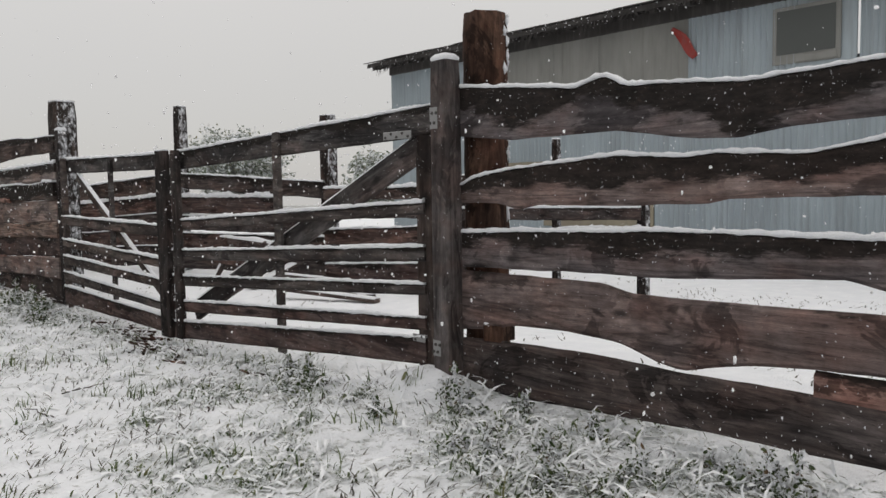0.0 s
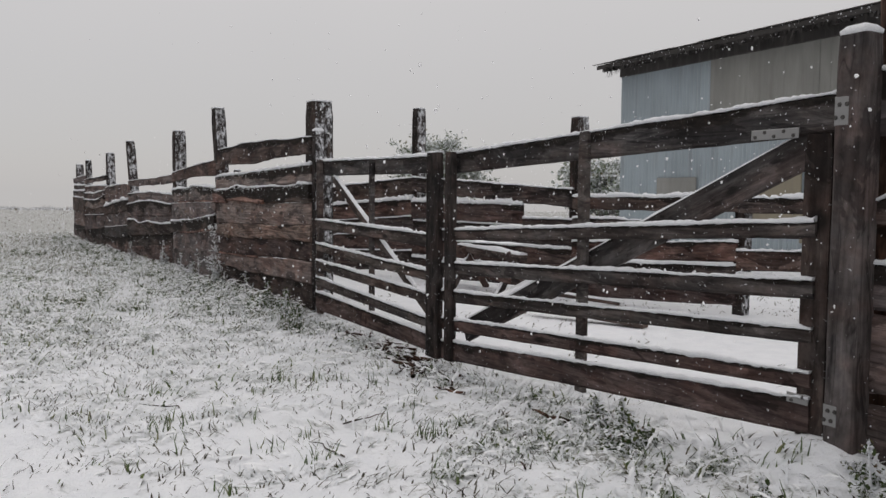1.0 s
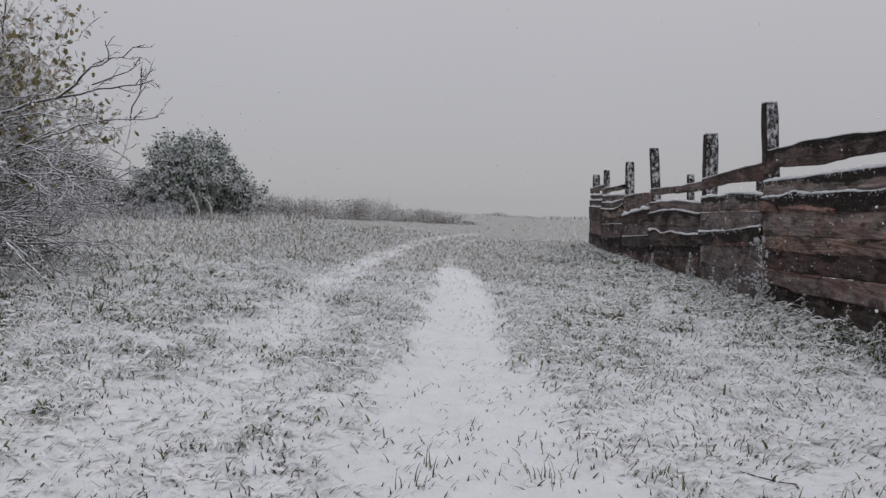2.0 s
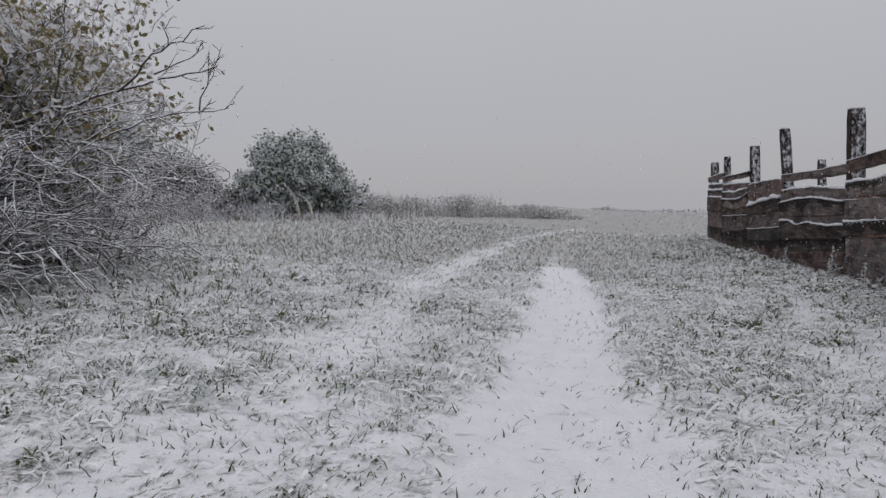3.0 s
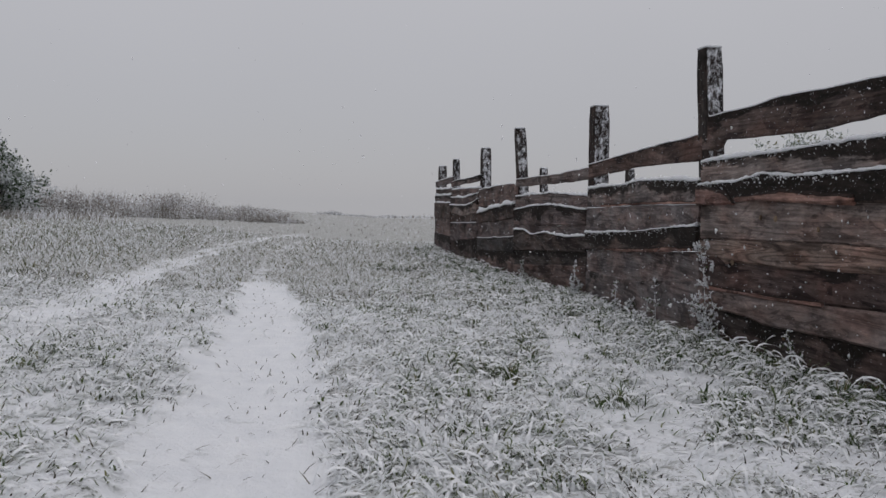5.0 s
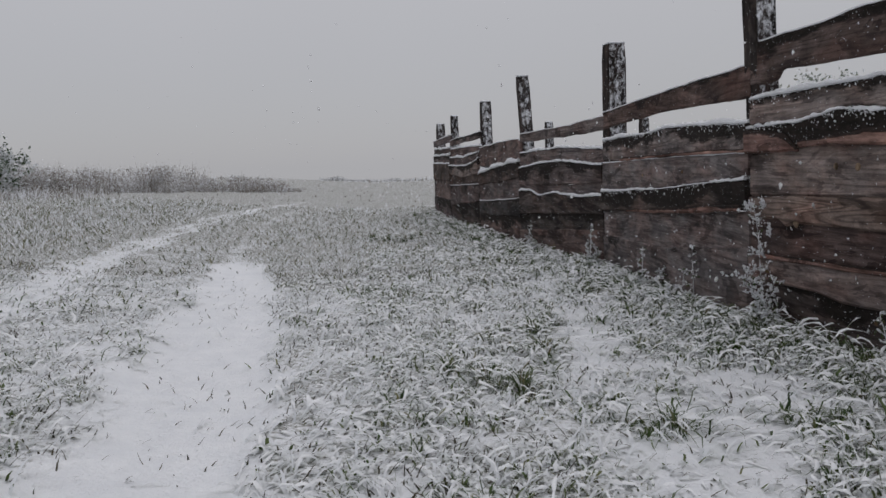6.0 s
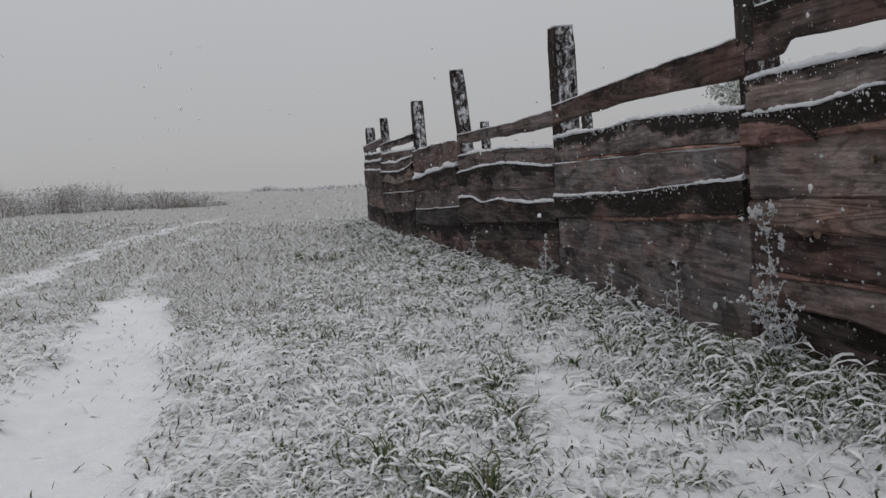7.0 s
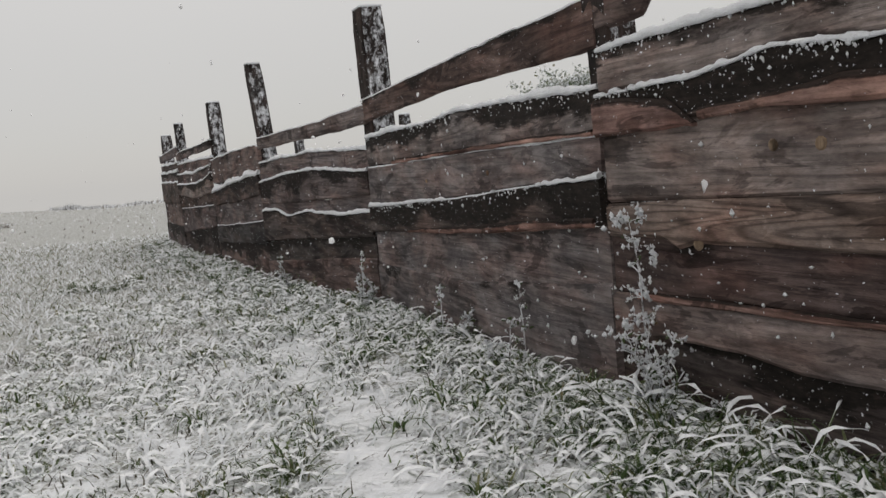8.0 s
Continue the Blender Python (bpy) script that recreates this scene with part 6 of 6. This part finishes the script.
# ---- single weeds ----
def weed(x, y, top, seed, spread=0.3, stalks=3, label="tall dead weed crusted with snow against the fence", snowy=0.6, leafy=1.0):
    rr = random.Random(seed)
    z = ground_z(x, y)
    ob = base("weed", x, y, z, label, "weed")
    verts, faces, ends = [], [], []
    for i in range(stalks):
        h = top * (1.0 if i == 0 else rr.uniform(0.3, 0.65))
        d = Vector((rr.gauss(0, spread), rr.gauss(0, spread), 1)) if i else Vector((-0.05, 0.02, 1))
        p = Vector((x + rr.gauss(0, 0.03), y + rr.gauss(0, 0.03), z - 0.02))
        pts, d = [p], d.normalized()
        for k in range(8):
            d = (d + Vector((rr.gauss(0, 0.05), rr.gauss(0, 0.05), 0))).normalized()
            pts.append(pts[-1] + d * h / 8)
        tube(pts, [0.006 * (1 - 0.08 * k) for k in range(9)], 5, verts, faces)
        for k in range(2, 9):
            for _ in range(3):
                b = Vector((rr.gauss(0, 1), rr.gauss(0, 1), rr.uniform(0.3, 1.6))).normalized()
                l = rr.uniform(0.03, 0.10) * (1.2 - 0.07 * k) * (0.5 + top)
                q = [pts[k] + b * l * u + Vector((0, 0, -0.25 * l * u * u)) for u in (0, 0.5, 1.0)]
                tube(q, [0.003, 0.0025, 0.0015], 3, verts, faces)
                ends += [q[1].lerp(q[2], rr.random()) for _ in range(4)] + [q[2]]
    part("stem", mesh("stem", verts, faces, TWIG), ob, None, "thin brown stem")
    c = [tuple(p + Vector((rr.gauss(0, 0.006), rr.gauss(0, 0.006), rr.gauss(0, 0.006)))) for p in ends if rr.random() < 0.5 * leafy]
    tagged(part("leaves", leaf_mesh("leaves", c, 0.028 if leafy < 1.3 else 0.034, WEED_LEAF, seed), ob, None, "withered leaves rimed with snow"), kind="stuff")
    c = [tuple(p) for p in ends if rr.random() < snowy]
    c += [(p[0] + rr.gauss(0, 0.007), p[1] + rr.gauss(0, 0.007), p[2] + rr.gauss(0.004, 0.007)) for p in c if top > 0.38]
    clots("snow_patch", c, 0.0075, seed, ob, "lumps of snow caught in the seed heads")
    return ob


tall_weed = weed(2.58, 13.62, 0.92, 1, 0.55, 5, snowy=0.8, leafy=0.5)
r = np.random.RandomState(8)
heads = np.concatenate([r.normal(0, 1, (c, 3)) * np.array(w) + np.array(p) for c, w, p in (
    (40, (0.022, 0.022, 0.016), (2.50, 13.66, 0.90)), (24, (0.010, 0.010, 0.024), (2.57, 13.62, 0.92)), (26, (0.012, 0.012, 0.03), (2.56, 13.63, 0.80)), (20, (0.008, 0.008, 0.026), (2.61, 13.60, 0.72)), (24, (0.016, 0.016, 0.03), (2.57, 13.62, 0.58)), (26, (0.04, 0.04, 0.02), (2.50, 13.62, 0.47)), (20, (0.05, 0.03, 0.012), (2.38, 13.66, 0.42)))])
clots("snow_patch", heads, 0.011, 9, tall_weed, "thick feathery snow on the seed heads")
weed(2.52, 13.45, 0.40, 14, 0.8, 6, snowy=0.6)
weed(2.44, 14.75, 0.52, 2, 0.3, 3, snowy=0.4, leafy=0.6)
weed(2.38, 15.6, 0.40, 3, 0.4, 3)
weed(2.3, 17.3, 0.5, 4, 0.3, 4)
weed(1.95, 19.2, 0.4, 5, 0.3, 3)
weed(2.75, 12.5, 0.34, 6, 0.6, 4)
# crumbs of wet snow stuck to the weather side of the boards
r = np.random.RandomState(70)
crumb_y = r.uniform(10.6, 28.8, 420)
crumb_z = r.uniform(0.15, 1.5, 420)
clots("snow_patch", np.stack([fence_x(crumb_y) - 0.03 - 0.02 * r.uniform(0, 1, 420), crumb_y, crumb_z], 1), 0.0095, 71, long_fence, "crumbs of wet snow stuck to the boards")
rr = random.Random(58)
for k in range(16):
    weed(3.28 + rr.uniform(-0.55, 0.2), 0.9 + 0.19 * k, rr.uniform(0.08, 0.2), 600 + k, 0.9, 5, "low dark weed with snow on its leaves below the boards", 0.5, 0.9)
for k in range(10):
    weed(2.82 + rr.uniform(-0.35, 0.08), 9.5 + 0.2 * k, rr.uniform(0.14, 0.38), 640 + k, 0.7, 6, "brown weed crusted with snow at the fence corner", 0.2, 1.3)
for k in range(9):
    weed(2.95 + rr.gauss(0, 0.16), 4.95 + rr.gauss(0, 0.25), rr.uniform(0.07, 0.15), 660 + k, 1.0, 6, "low dark-green weed in a patch before the gate", 0.3, 1.2)
weed(3.42, 1.75, 0.18, 12, 0.5, 3, "low weed with snow on its leaves below the boards")
weed(3.35, 2.6, 0.13, 13, 0.5, 3, "low weed with snow on its leaves below the boards")


# ---- sticks on the snow by the gate ----
def stick(x, y, turn, length, r, seed):
    rr = random.Random(seed)
    ob = base("stick", x, y, ground_z(x, y), "dry broken stick lying on the snow by the gate", "stick", "sticks by the gate")
    d = Vector((math.cos(radians(turn)), math.sin(radians(turn)), 0))
    pts = []
    for i in range(6):
        q = Vector((x, y, 0)) + d * length * (i / 5 - 0.5) + Vector((rr.gauss(0, 0.012), rr.gauss(0, 0.012), 0))
        pts.append(Vector((q.x, q.y, ground_z(q.x, q.y) + r * 0.6 + rr.uniform(0, 0.012))))
    verts, faces = [], []
    tube(pts, [r * (1 - 0.1 * i) for i in range(6)], 5, verts, faces)
    part("wood", mesh("wood", verts, faces, LOG, True), ob)


rr = random.Random(77)
for i in range(44):
    stick(2.98 + rr.gauss(0, 0.09), 7.4 + abs(rr.gauss(0, 0.9)) * (1 if i % 4 else -0.5), rr.uniform(60, 125), rr.uniform(0.14, 0.46), rr.uniform(0.007, 0.019), 500 + i)
for i, (x, y, a) in enumerate(((2.0, 6.1, 20), (1.6, 5.6, 100), (2.4, 4.9, 60), (0.9, 7.0, 140), (2.7, 9.6, 95), (2.75, 9.9, 80))):
    stick(x, y, a, 0.35, 0.005, 560 + i)


# ---- snow in the air ----
def flakes():
    r = np.random.RandomState(31)
    n = 26000
    x, y, z = r.uniform(-9, 9, n), r.uniform(-1, 26, n), r.uniform(0.15, 5.5, n)
    lane = (np.abs(x - np.interp(y, [0, 3, 7, 11], [0.3, -0.3, -0.3, 0.5])) < 1.9) & (z > 0.3) & (z < 2.6) & (y < 12.6)
    lane |= (z > 2.2) & (r.uniform(0, 1, n) < 0.88)
    lane |= (y > 9) & (r.uniform(0, 1, n) < 0.78)
    lane |= (y > 15) & (r.uniform(0, 1, n) < 0.6)
    x, y, z = x[~lane], y[~lane], z[~lane]
    n = len(x)
    s = r.uniform(0.003, 0.0072, n) * np.where(r.uniform(0, 1, n) < 0.1, 1.6, 1.0) * np.where((x > 1.0) & (z < 2.4) & (y > 5), 1.4, 1.0)
    s = s * np.where(y < 7.5, 0.68, 1.0)
    g = (1 + 5 ** 0.5) / 2
    unit = np.array([(-1, g, 0), (1, g, 0), (-1, -g, 0), (1, -g, 0), (0, -1, g), (0, 1, g), (0, -1, -g), (0, 1, -g), (g, 0, -1), (g, 0, 1), (-g, 0, -1), (-g, 0, 1)]) / 1.9
    v = np.stack([x, y, z], 1)[:, None, :] + unit[None] * s[:, None, None] * r.uniform(0.6, 1.4, (n, 12, 1)) * r.uniform(0.55, 1.45, (n, 1, 3)) * np.array([1.0, 1.0, 1.35])
    tri = np.array([(0, 11, 5), (0, 5, 1), (0, 1, 7), (0, 7, 10), (0, 10, 11), (1, 5, 9), (5, 11, 4), (11, 10, 2), (10, 7, 6), (7, 1, 8), (3, 9, 4), (3, 4, 2), (3, 2, 6), (3, 6, 8), (3, 8, 9), (4, 9, 5), (2, 4, 11), (6, 2, 10), (8, 6, 7), (9, 8, 1)])
    f = (np.arange(n)[:, None, None] * 12 + tri[None]).reshape(-1, 3)
    tagged(part("snowflakes", mesh("snowflakes", v.reshape(-1, 3), f, FLAKE, True)), "white snowflakes falling through the air", "snow", kind="stuff")


flakes()
